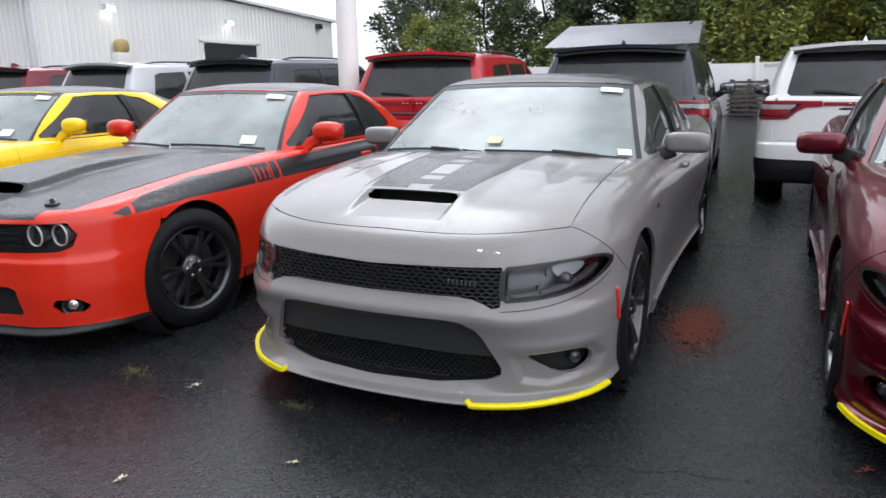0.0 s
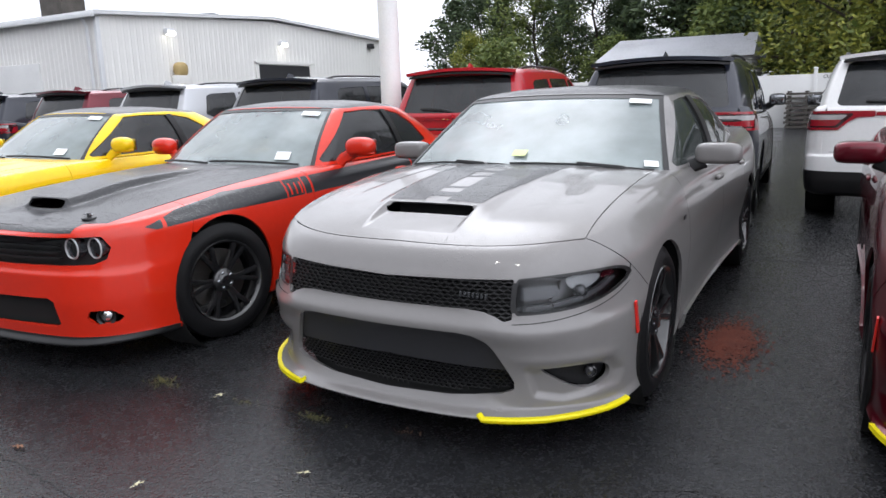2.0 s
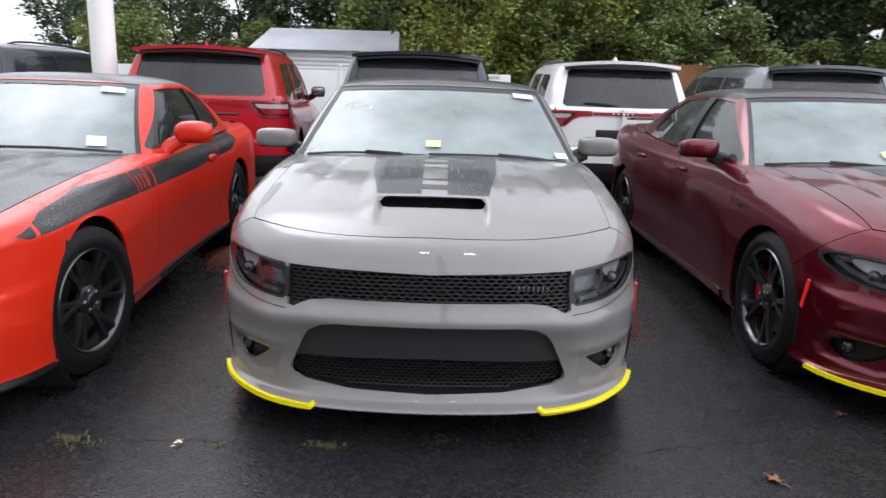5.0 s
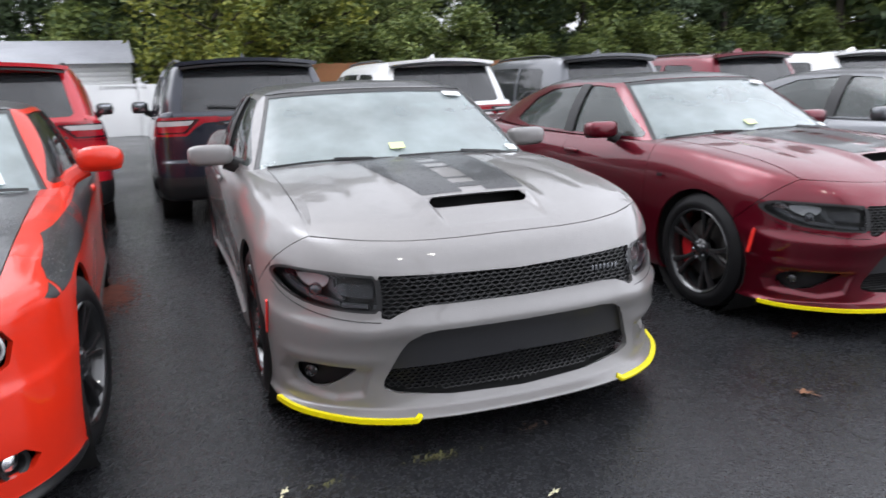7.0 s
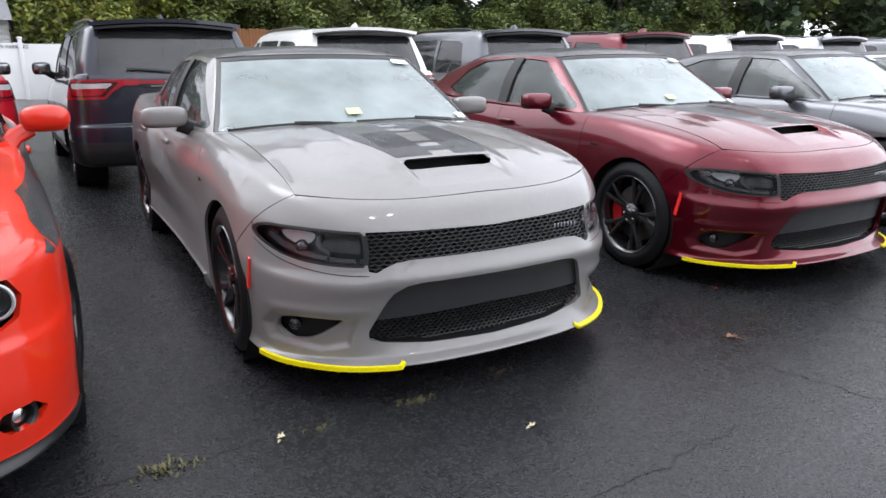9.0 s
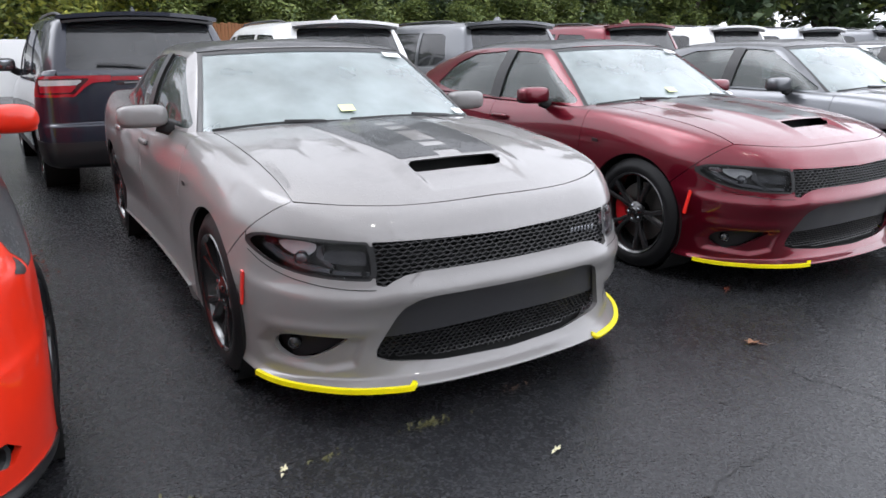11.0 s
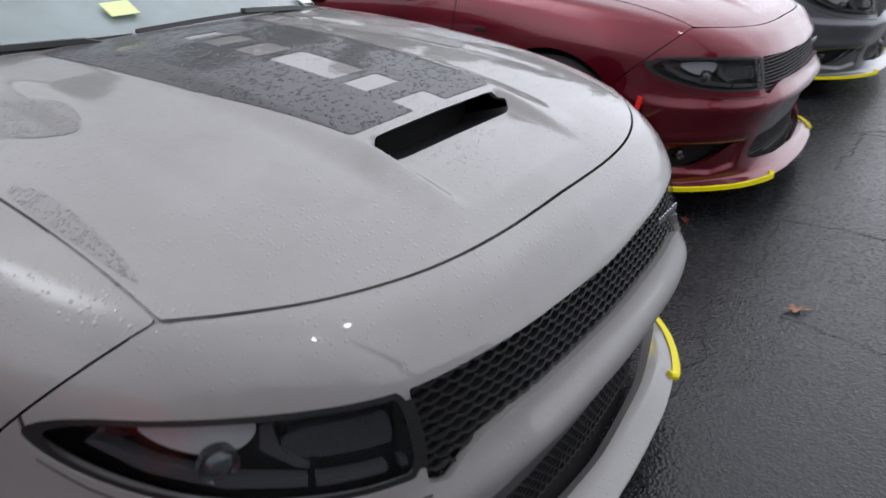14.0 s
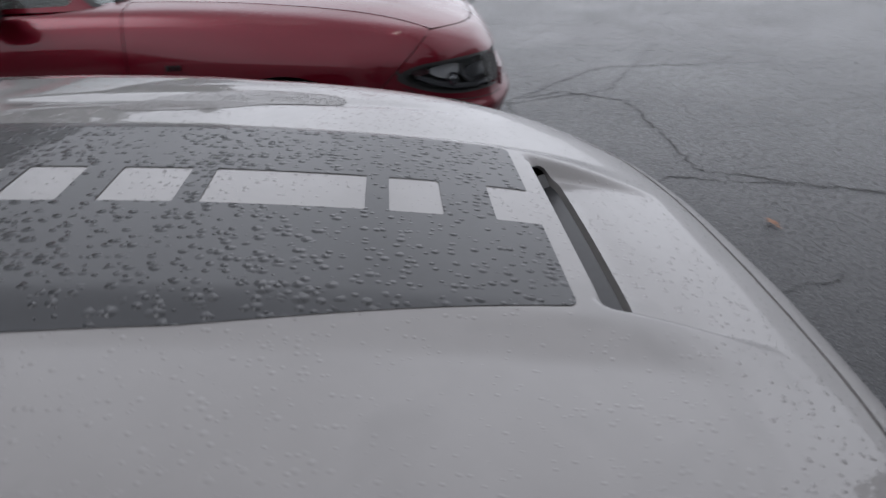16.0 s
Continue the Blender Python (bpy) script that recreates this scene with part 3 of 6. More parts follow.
def patch(shell, xs, zs, inset, cuts, name, mat, parent, label="", thick=0.0, angle=35, fine=40):
    """A piece of the front face moved back by inset, within cuts (seen from the front)."""
    s = np.linspace(xs[0], xs[1], max(8, int((xs[1] - xs[0]) / .012 * fine / 40)))
    v = np.linspace(zs[0], zs[1], fine)
    return made(name, panel(shell, s, v, cuts, thick, -inset), mat, parent, label, angle)


def cabin(car, loft, windscreen, sides, rear_glass, roof_mat, body_mat, pillar_cut, glass_side, screen=None, v_roof=2.0, rear_mat=None, roof_label=""):
    """Roof, pillars and glass on a loft of belt, middle, roof edge, crown and spine."""
    n = loft.n - 1
    full = np.linspace(-n, n, 181)
    made("roof", panel(loft, full, np.linspace(v_roof, loft.k - 1, 16)), roof_mat, car, roof_label)
    made("cabin_frame", panel(loft, np.linspace(-n, n, 361), np.linspace(0, v_roof, 40), [windscreen, *sides, rear_glass], .02), body_mat, car)
    inv = lambda c: (lambda P: -c(P) + .012)
    made("windscreen", panel(loft, np.linspace(-n, n, 281), np.linspace(0, v_roof, 34), [inv(windscreen)], 0, -.008), screen or SCREEN_GLASS, car).visible_shadow = False
    made("rear_window", panel(loft, np.linspace(-n, n, 281), np.linspace(0, v_roof, 34), [inv(rear_glass)], 0, -.008), rear_mat or DARK_GLASS, car).visible_shadow = False
    glassy = lambda P: np.minimum(-windscreen(P) + .012, windscreen(P) + .022)
    made("windscreen_border", panel(loft, np.linspace(-n, n, 401), np.linspace(0, v_roof, 60), [glassy], 0, -.004), BLACK, car, "black printed edge of the windscreen")
    for c in sides:
        for sign in (-1, 1):
            half = lambda P, c=c, sign=sign: np.minimum(-c(P) + .012, P[:, 0] * sign)
            w = made("side_window", panel(loft, np.linspace(0, n, 141) * sign, np.linspace(0, v_roof, 34), [half], 0, -.008), glass_side, car)
            w.visible_shadow = False


def interior(car, y0, belt, seats_y, width=1.3, papers=True):
    """Dashboard, steering wheel and front seats, seen dimly through the glass."""
    made("dashboard", blob(0, y0 + .33, belt - .06, width + .1, .55, .22, .5), SEAT, car)
    made("steering_wheel", placed(lathe([(-.012, .17), (0, .182), (.012, .17), (0, .158), (-.012, .17)], 24, "y"), pose(.36, y0 + .68, belt + .02, -25)), BLACK, car)
    for x in (-.37, .37):
        seat = made("seat", joined(blob(x, seats_y, belt - .42, .5, .55, .2), blob(x, seats_y + .28, belt - .08, .48, .2, .68)), SEAT, car)
        made("headrest", blob(x, seats_y + .34, belt + .34, .26, .12, .2), SEAT, seat)
    made("rear_seat", blob(0, seats_y + 1.15, belt - .05, 1.25, .25, .55), SEAT, car)
    made("floor_pan", box(0, y0 + 1.5, .3, width, 3.0, .06, .01), VOID, car)


def mirror(car, x, y, z, size, mat, stalk, lower=BLACK, power=.55):
    w, d, h = size
    s = 1 if x > 0 else -1
    m = made("door_mirror", blob(x, y, z, w, d, h, power), mat, car)
    made("mirror_stalk", sweep([(x - s * w * .3, y + .01, z - h * .35), (x - s * w * .62, y - .01, z - h * .62), (x - s * w * .8, y - .03, stalk)], ring(.03, 8, 1.5, .7), up=(0, 1, 0)), lower, m)
    made("mirror_base", blob(x, y + .008, z - h * .34, w * .9, d * .85, h * .34, power), lower, m)
    made("mirror_glass", box(x, y + d * .47, z, w * .8, .01, h * .72, .003), MIRROR, m)


def tread_well(car, y, r, z):
    for s in (-1, 1):
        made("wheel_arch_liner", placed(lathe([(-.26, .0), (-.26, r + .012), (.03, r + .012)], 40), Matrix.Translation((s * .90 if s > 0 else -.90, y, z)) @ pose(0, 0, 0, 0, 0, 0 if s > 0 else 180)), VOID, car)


# ---- the saloon: low, wide, with a scooped bonnet ----
S_OUT = [(0, 0), (.25, .012), (.45, .045), (.63, .125), (.775, .258), (.864, .39), (.915, .53), (.944, .75), (.952, 1.2), (.952, 2.5), (.955, 3.7),
         (.95, 4.3), (.90, 4.72), (.70, 4.93), (.35, 5.02), (0, 5.04)]
S_KEYS = [
    (0, [(.03, .155), (0, .172), (.05, .205), (.08, .28), (.055, .44), (.022, .522), (.055, .592), (.085, .702), (.105, .016), (.15, 0), (.24, 0)]),
    (2, [(.03, .155), (0, .172), (.05, .205), (.075, .28), (.042, .44), (.012, .522), (.043, .59), (.075, .708), (.095, .016), (.145, 0), (.24, 0)]),
    (3, [(.03, .155), (0, .17), (.05, .20), (.05, .30), (.022, .44), (.006, .507), (.026, .566), (.06, .725), (.08, .016), (.13, 0), (.23, 0)]),
    (5, [(.04, .15), (0, .168), (.03, .19), (.022, .30), (.005, .42), (.0, .52), (.018, .575), (.038, .73), (.07, .028), (.105, .004), (.18, 0)]),
    (7, [(.05, .17), (.012, .18), (.008, .25), (.005, .35), (.003, .48), (0, .56), (.004, .64), (.014, .76), (.06, .05), (.11, .008), (.21, 0)]),
    (9, [(.10, .17), (.06, .19), (.035, .27), (.03, .40), (.012, .55), (0, .68), (.005, .78), (.03, .90), (.065, .04), (.10, .006), (.2, 0)]),
    (11, [(.06, .22), (.02, .24), (.01, .3), (.02, .42), (.01, .55), (0, .66), (.004, .78), (.025, .93), (.07, .04), (.12, .005), (.25, 0)]),
    (15, [(.08, .28), (.03, .30), (.01, .36), (0, .46), (0, .56), (.02, .68), (.03, .80), (.035, .95), (.05, .03), (.08, 0), (.2, 0)])]
S_Z = pchip([-.1, .1, .14, .2, .3, .4, .55, .75, 1.0, 1.35, 1.6, 2.5, 3.5, 4.3, 4.75, 5.0, 5.1],
            [.62, .750, .792, .829, .876, .910, .946, .979, 1.008, 1.032, 1.04, 1.05, 1.07, 1.10, 1.12, 1.10, 1.08])
S_FRONT = pchip([p[0] for p in S_OUT[:7]], [p[1] for p in S_OUT[:7]])


def s_top(x, y):
    ax = np.abs(x)
    z = S_Z(y - .6 * S_FRONT(np.minimum(ax, .93)) * np.clip((1.9 - y) / .9, 0, 1)) - (ax / .8) ** 2 * (.014 + .021 * np.clip((y - .4) / 1.1, 0, 1))
    on = np.clip((y - .25) / .25, 0, 1) * np.clip((1.45 - y) / .3, 0, 1)
    on = on * on * (3 - 2 * on)
    dome = np.clip((.33 - ax) / .09, 0, 1)
    z = z + .016 * on * dome * dome * (3 - 2 * dome)
    groove = np.exp(-((ax - .56 + .07 * (y - .4)) / .035) ** 2) * .006 * np.clip((y - .45) / .4, 0, 1) * np.clip((1.5 - y) / .2, 0, 1)
    # the scoop: a ramp that dips in front of the slot
    near = np.clip((.24 - ax) / .03, 0, 1)
    near = near * near * (3 - 2 * near)
    ramp = np.clip((y - .26) / .16, 0, 1) * np.clip((.4835 - y) / .01, 0, 1)
    return z - groove - .026 * near * ramp


def s_dent(P):
    """The hollow in the bumper round each fog lamp, with a shelf over it."""
    x, z = np.abs(P[:, 0]), P[:, 2]
    t = np.clip(.5 - poly_sd(x, z, [(.60, .352), (.86, .362), (.885, .30), (.87, .245), (.72, .222), (.63, .25)]) / .03, 0, 1)
    ridge = np.exp(-((z - .395) / .022) ** 2) * np.clip((x - .52) / .1, 0, 1) * np.clip((.9 - x) / .06, 0, 1)
    return np.where(P[:, 1] < .6, .018 * t * t * (3 - 2 * t) - .006 * ridge, 0.0)


def saloon(m, label, body, decal=True):
    car = root("parked_car", m, label, "car", "front row of parked cars")
    sh = Shell(S_OUT, S_KEYS, s_top, 8, s_dent)
    k = sh.k - 1
    s_arch = sh.s_at(.75)
    cut_y = lambda x: .195 + .207 * np.clip(np.abs(x) / .747, 0, 1) ** 3.3 + 4 * np.clip(np.abs(x) - .747, 0, 1)
    front_of_hood = lambda P: cut_y(P[:, 0]) - .003 - P[:, 1]
    seam = lambda P: ((.402 - P[:, 1]) * .224 + (.854 - P[:, 2]) * .258) / .342
    side_only = lambda P, d: np.where(np.abs(P[:, 0]) > .745, d, 1.0)
    a1, a2 = arch(.985, .36, .385), arch(4.04, .36, .385)
    upper = [(0, .604), (.38, .607), (.45, .600), (.495, .584), (.53, .566), (.552, .572), (.548, .716), (0, .700)]
    lamp = eased([(.562, .589), (.60, .590), (.70, .595), (.785, .607), (.845, .632), (.886, .672), (.896, .706), (.87, .733), (.80, .733), (.66, .724), (.59, .718), (.562, .716)])
    lower = [(0, .236), (.30, .245), (.50, .266), (.54, .280), (.54, .30), (.48, .43), (.455, .468), (.41, .494), (.35, .502), (0, .50)]
    fog = eased([(.645, .352), (.66, .354), (.74, .358), (.80, .355), (.838, .335), (.842, .285), (.81, .255), (.76, .258), (.71, .295)])
    frontal = lambda P: (P[:, 1] < .8)
    cuts_front = [lambda P: seam(P) - .002, front_of_hood, a1,
                  hole((0, 2), upper, .004, where=frontal), hole((0, 2), lamp, .006, where=frontal),
                  hole((0, 2), lower, .012, where=frontal), hole((0, 2), fog, .006, where=frontal)]
    bumper = made("front_bumper", panel(sh, np.linspace(-s_arch, s_arch, 330), np.linspace(0, k, 150), cuts_front, .022), body, car, "body-coloured front bumper with deep splitter")
    fender_cuts = [lambda P: -seam(P) - .002, a1, lambda P: np.abs(P[:, 0]) - .752, lambda P: 1.50 - P[:, 1]]
    for sgn in (-1, 1):
        made("front_fender", panel(sh, np.linspace(sh.s_at(.36), sh.s_at(1.6), 150) * sgn, np.linspace(0, k, 120), fender_cuts, .015), body, car)
        for nm, y0, y1 in (("front_door", 1.504, 2.60), ("rear_door", 2.604, 3.62)):
            door = made(nm, panel(sh, np.linspace(sh.s_at(y0 - .06), sh.s_at(y1 + .06), 46) * sgn, np.linspace(1.2, k, 50),
                        [keep((1, 2), [(y0, .262), (y1, .262), (y1, 1.2), (y0, 1.2)], 0), a2], .015), body, car)
            made("door_handle", blob(sgn * .945, y1 - .15, .885, .03, .19, .035), body, door)
        made("fender_badge", joined(*[placed(box(0, i * .019, 0, .004, .013, .020, .001), pose(sgn * .952, 1.32, .80)) for i in range(3)]), BLACK, car, "small dark fender badge of plain bars")
        made("sill", panel(sh, np.linspace(sh.s_at(1.2), sh.s_at(3.8), 46) * sgn, np.linspace(0, 2.6, 16), [a1, a2, lambda P: P[:, 1] - 1.502, lambda P: .258 - P[:, 2]], .015), body, car)
        made("rear_quarter", panel(sh, np.linspace(sh.s_at(3.5), sh.s[-1], 90) * sgn, np.linspace(0, k, 50), [a2, lambda P: P[:, 1] - 3.624], .015), body, car)
        made("side_marker", sweep([(sgn * (.920 + .006 * i / 5), .542 + .03 * i / 5, .575 - .14 * i / 5) for i in range(6)], [(-.004, -.011), (.004, -.011), (.004, .011), (-.004, .011)], up=(0, 1, 0)), MARKER, car, "red side marker")
    for sgn in (-1, 1):
        made("corner_backing", panel(sh, np.linspace(sh.s_at(.20), sh.s_at(.62), 40) * sgn, np.linspace(8.5, k, 16), [lambda P: np.abs(P[:, 0]) - .705], 0, -.006), body, car)
    made("boot_lid", panel(Field(s_top), np.linspace(-.78, .78, 30), np.linspace(4.2, 4.86, 16)), body, car)
    made("boot_spoiler", sweep([(x, 4.83 - .12 * abs(x / .7) ** 3, 1.135) for x in np.linspace(-.74, .74, 17)], [(-.07, 0), (.05, .0), (.06, .012), (.05, .025), (-.07, .012)]), BLACK, car)
    # bonnet, with its slot
    slot = eased([(-.17, .436), (.17, .436), (.205, .440), (.226, .456), (.218, .479), (.19, .481), (-.19, .481), (-.218, .479), (-.226, .456), (-.205, .440)])
    hood_cuts = [lambda P: P[:, 1] - cut_y(P[:, 0]) - .003, lambda P: .748 - np.abs(P[:, 0]), lambda P: 1.43 + .14 * (P[:, 0] / .77) ** 2 - P[:, 1],
                 hole((0, 1), slot, .003, both=False)]
    hood = made("bonnet", panel(Field(s_top), np.linspace(-.76, .76, 240), np.linspace(.19, 1.60, 200), hood_cuts, .012), body, car, "bonnet with a central scoop and rain on it")
    made("scoop_floor", panel(Field(lambda x, y: s_top(x, np.minimum(y, .43)) - .006 - .30 * np.clip(y - .424, 0, 1)), np.linspace(-.232, .232, 30), np.linspace(.412, .60, 14)), SATIN, hood)
    # near-black sheet as the shaded depth of the scoop
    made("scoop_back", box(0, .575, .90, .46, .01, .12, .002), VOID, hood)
    if decal:
        edge = [(-.232, .524), (.232, .524), (.285, .9), (.315, 1.40), (-.315, 1.40), (-.285, .9)]
        marks = []
        for y0, y1 in ((.500, .568), (.638, .702), (.736, .93), (.965, 1.05), (1.10, 1.17), (1.205, 1.25)):
            marks.append(hole((0, 1), [(-.05, y0), (.06, y0), (.06, y1), (-.05, y1)], .002, both=False))
        made("bonnet_decal", panel(Field(s_top, .0012), np.linspace(-.34, .34, 150), np.linspace(.51, 1.42, 200), [keep((0, 1), edge, .012, both=False),
             lambda P: 1.425 + .14 * (P[:, 0] / .77) ** 2 - P[:, 1], *marks]), MATT, hood, "matt black bonnet decal with plain bars left open")
    # patches of the bonnet where the rain stands in fine beads; their weaker sky reflection is put into a darker grey
    for pts in ([(-.66, 1.02), (-.60, 1.12), (-.52, 1.14), (-.48, 1.06), (-.50, .95), (-.55, .885), (-.60, .90), (-.64, .95)],
                [(-.735, .80), (-.70, .76), (-.705, .62), (-.72, .50), (-.735, .455), (-.742, .56), (-.742, .70)],
                [(.40, 1.22), (.52, 1.18), (.62, .98), (.60, .80), (.52, .78), (.50, .90), (.42, 1.02)]):
        made("beaded_patch", panel(Field(s_top, .0007), np.linspace(min(p[0] for p in pts) - .02, max(p[0] for p in pts) + .02, 60), np.linspace(min(p[1] for p in pts) - .02, max(p[1] for p in pts) + .02, 90),
             [keep((0, 1), eased(pts), 0, both=False)]), BEADED_GREY, hood, "patch of finely beaded rain")
    # nose parts
    fy = face_y(sh)
    up_in = lambda x, z: poly_sd(np.array([abs(x)]), np.array([z]), upper)[0] < .010
    lo_in = lambda x, z: poly_sd(np.array([abs(x)]), np.array([z]), lower)[0] < .006 and z < .375
    back = lambda pts, r: [keep((0, 2), pts, r), lambda P: .75 - P[:, 1]]
    # near-black sheets stand in for the shaded depth behind both grilles
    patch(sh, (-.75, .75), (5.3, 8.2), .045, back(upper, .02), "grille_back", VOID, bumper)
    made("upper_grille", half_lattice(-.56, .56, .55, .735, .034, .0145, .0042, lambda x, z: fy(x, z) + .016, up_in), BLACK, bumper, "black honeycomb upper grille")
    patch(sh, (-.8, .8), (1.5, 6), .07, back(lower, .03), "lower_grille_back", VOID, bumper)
    made("lower_grille", half_lattice(-.58, .58, .235, .38, .026, .0135, .0042, lambda x, z: fy(x, z) + .034, lo_in), BLACK, bumper, "black honeycomb lower grille")
    beam = [(0, .355), (.53, .34), (.56, .36), (.46, .50), (0, .515)]
    patch(sh, (-.75, .75), (2.5, 6), .026, back(beam, .0) + [keep((0, 2), lower, .02)], "bumper_beam", SATIN, bumper, "smooth dark beam")
    made("grille_badge", joined(*[box(.40 + (i - 3) * .0185, fy(.40, .655) + .008, .654, .012, .006, .022, .002) for i in range(7)]), SATIN_CHROME, bumper, "chrome badge of plain blocks")
    for sgn in (-1, 1):
        hs = lambda pts, r, sgn=sgn: [keep((0, 2), pts, r), lambda P: P[:, 0] * sgn - .4, lambda P: .8 - P[:, 1]]
        rng = (.5, 1.25) if sgn > 0 else (-1.25, -.5)
        def inside_lamp(pts, inset, name, mat, parent, words="", thick=0.0, r=.0):
            return patch(sh, rng, (5.2, 8.6), inset, hs(pts, r), name, mat, parent, words, thick, fine=84)
        lampo = inside_lamp(lamp, .004, "headlamp", LAMP_GLASS, bumper, "clear headlamp cover", 0, .008)
        lampo.visible_shadow = False
        inside_lamp(lamp, .06, "lamp_housing", BLACK, lampo, r=.03)
        inside_lamp(eased([(.732, .718), (.732, .692), (.755, .666), (.79, .660), (.828, .684), (.842, .720)]), .036, "reflector", CLEAR_LENS, lampo, "pale reflector bowl")
        inside_lamp([(.832, .700), (.842, .722), (.866, .722), (.874, .706), (.858, .690)], .034, "turn_reflector", DARK_LENS, lampo, "dark red turn signal lens")
        inside_lamp([(.674, .622), (.706, .630), (.736, .664), (.728, .704), (.716, .706), (.716, .668), (.700, .646)], .034, "divider_plate", PLATE_GREY, lampo, thick=.02)
        bar = inside_lamp(eased([(.578, .636), (.60, .636), (.69, .641), (.716, .654), (.712, .682), (.68, .692), (.60, .688), (.578, .687)], 1), .034, "light_bar", LENS_GREY, lampo, thick=.02)
        # thin bright strips stand in for highlight lines along the bar
        inside_lamp([(.584, .641), (.70, .648), (.70, .653), (.584, .646)], .030, "light_bar_edge", SATIN_CHROME, bar)
        inside_lamp([(.584, .676), (.69, .681), (.69, .685), (.584, .681)], .030, "light_bar_edge", SATIN_CHROME, bar)
        inside_lamp([(.584, .655), (.69, .660), (.69, .664), (.584, .659)], .028, "light_bar_edge", SATIN_CHROME, bar)
        patch(sh, rng, (5.2, 8.6), .002, hs(lamp, .016) + [hole((0, 2), lamp, -.004)], "lamp_seal", BLACK, lampo, fine=84)
        inside_lamp([(.572, .600), (.68, .605), (.775, .620), (.835, .650), (.870, .692), (.860, .698), (.826, .666), (.765, .636), (.68, .619), (.572, .613)], .018, "light_strip", PLATE_GREY, lampo, thick=.02)
        inside_lamp([(.572, .617), (.68, .623), (.76, .640), (.76, .643), (.68, .626), (.572, .620)], .022, "light_strip_line", SATIN_CHROME, lampo)
        py = fy(sgn * .752, .655)
        made("projector", placed(lathe([(.0, .029), (-.016, .028), (-.012, .023), (-.018, .019), (-.023, .011), (-.025, 0)], 28, "y"), pose(sgn * .752, py + .05, .652, 0, 0, sgn * 25)), LENS_GREY, lampo)
        # the closed seam under the lamp
        seam_pts = ((.56, .552), (.62, .554), (.70, .561), (.775, .576), (.83, .598), (.872, .630), (.896, .664))
        made("bumper_seam", sweep([(sgn * x, fy(sgn * x, z) - .0009, z) for x, z in zip(np.linspace(seam_pts[0][0], seam_pts[-1][0], 40), pchip(*zip(*seam_pts))(np.linspace(seam_pts[0][0], seam_pts[-1][0], 40)))], ring(.0016, 6), up=(0, 1, 0)), VOID, bumper)
        # fog lamp in its pocket
        pocket = patch(sh, rng, (1.8, 5.5), .045, hs(fog, .010), "fog_pocket", BLACK, bumper)
        made("fog_lamp", placed(lathe([(.03, .026), (-.002, .025), (-.006, .021), (.004, .018), (.0, .010), (-.002, 0)], 28, "y"), pose(sgn * .788, fy(sgn * .788, .31) + .03, .308, 0, 0, sgn * 30)), LENS_GREY, pocket)
        # yellow guard along the lip's edge
        pts = []
        for a in np.linspace(sh.s_at(.047), sh.s_at(.50), 40):
            p = sh.at(np.array([a * sgn]), np.array([1.0]))[0]
            pts.append((p[0] + sgn * .002, p[1] - .004, p[2] - .002))
        pts = [(pts[0][0] - sgn * .022, pts[0][1] + .012, pts[0][2] + .012)] + pts
        made("lip_guard", sweep(pts, [(-.010, -.009), (.006, -.011), (.011, -.005), (.012, .003), (.008, .010), (-.010, .011)]), LIP, bumper, "yellow plastic lip guard")
    # underside skin closes the seams, near-black so the gaps look deeply shaded
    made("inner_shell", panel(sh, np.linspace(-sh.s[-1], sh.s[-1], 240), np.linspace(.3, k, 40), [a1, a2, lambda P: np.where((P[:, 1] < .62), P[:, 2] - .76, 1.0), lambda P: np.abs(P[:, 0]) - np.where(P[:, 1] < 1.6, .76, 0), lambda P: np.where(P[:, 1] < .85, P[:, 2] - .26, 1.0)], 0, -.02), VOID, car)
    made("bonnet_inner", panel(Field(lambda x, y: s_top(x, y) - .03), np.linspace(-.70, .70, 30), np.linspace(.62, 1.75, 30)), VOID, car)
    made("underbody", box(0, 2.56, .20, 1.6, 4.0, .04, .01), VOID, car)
    # cabin
    belt = [(0, 1.44, 1.025), (.42, 1.475, 1.02), (.80, 1.585, .995), (.855, 1.80, 1.0), (.862, 2.3, 1.005), (.862, 2.9, 1.02), (.83, 3.5, 1.04), (.78, 4.0, 1.07), (.66, 4.33, 1.09), (.35, 4.42, 1.10), (0, 4.45, 1.105)]
    mid = [(0, 1.78, 1.225), (.36, 1.80, 1.222), (.725, 1.90, 1.205), (.775, 2.06, 1.20), (.79, 2.4, 1.21), (.79, 2.9, 1.225), (.75, 3.45, 1.22), (.69, 3.75, 1.24), (.58, 3.95, 1.27), (.3, 4.02, 1.28), (0, 4.03, 1.285)]
    edge = [(0, 2.12, 1.418), (.30, 2.13, 1.415), (.625, 2.19, 1.392), (.655, 2.30, 1.392), (.668, 2.5, 1.402), (.668, 2.9, 1.405), (.64, 3.25, 1.392), (.60, 3.42, 1.385), (.50, 3.54, 1.392), (.25, 3.58, 1.405), (0, 3.59, 1.408)]
    crown = [(0, 2.20, 1.445), (.28, 2.21, 1.442), (.56, 2.27, 1.422), (.585, 2.35, 1.425), (.59, 2.5, 1.435), (.59, 2.9, 1.44), (.565, 3.2, 1.428), (.53, 3.32, 1.42), (.45, 3.42, 1.422), (.22, 3.46, 1.432), (0, 3.47, 1.434)]
    spine = [(0, 2.30, 1.46), (.14, 2.32, 1.459), (.28, 2.36, 1.455), (.29, 2.42, 1.457), (.295, 2.55, 1.463), (.295, 2.85, 1.465), (.28, 3.05, 1.46), (.26, 3.15, 1.456), (.22, 3.24, 1.452), (.11, 3.28, 1.452), (0, 3.29, 1.452)]
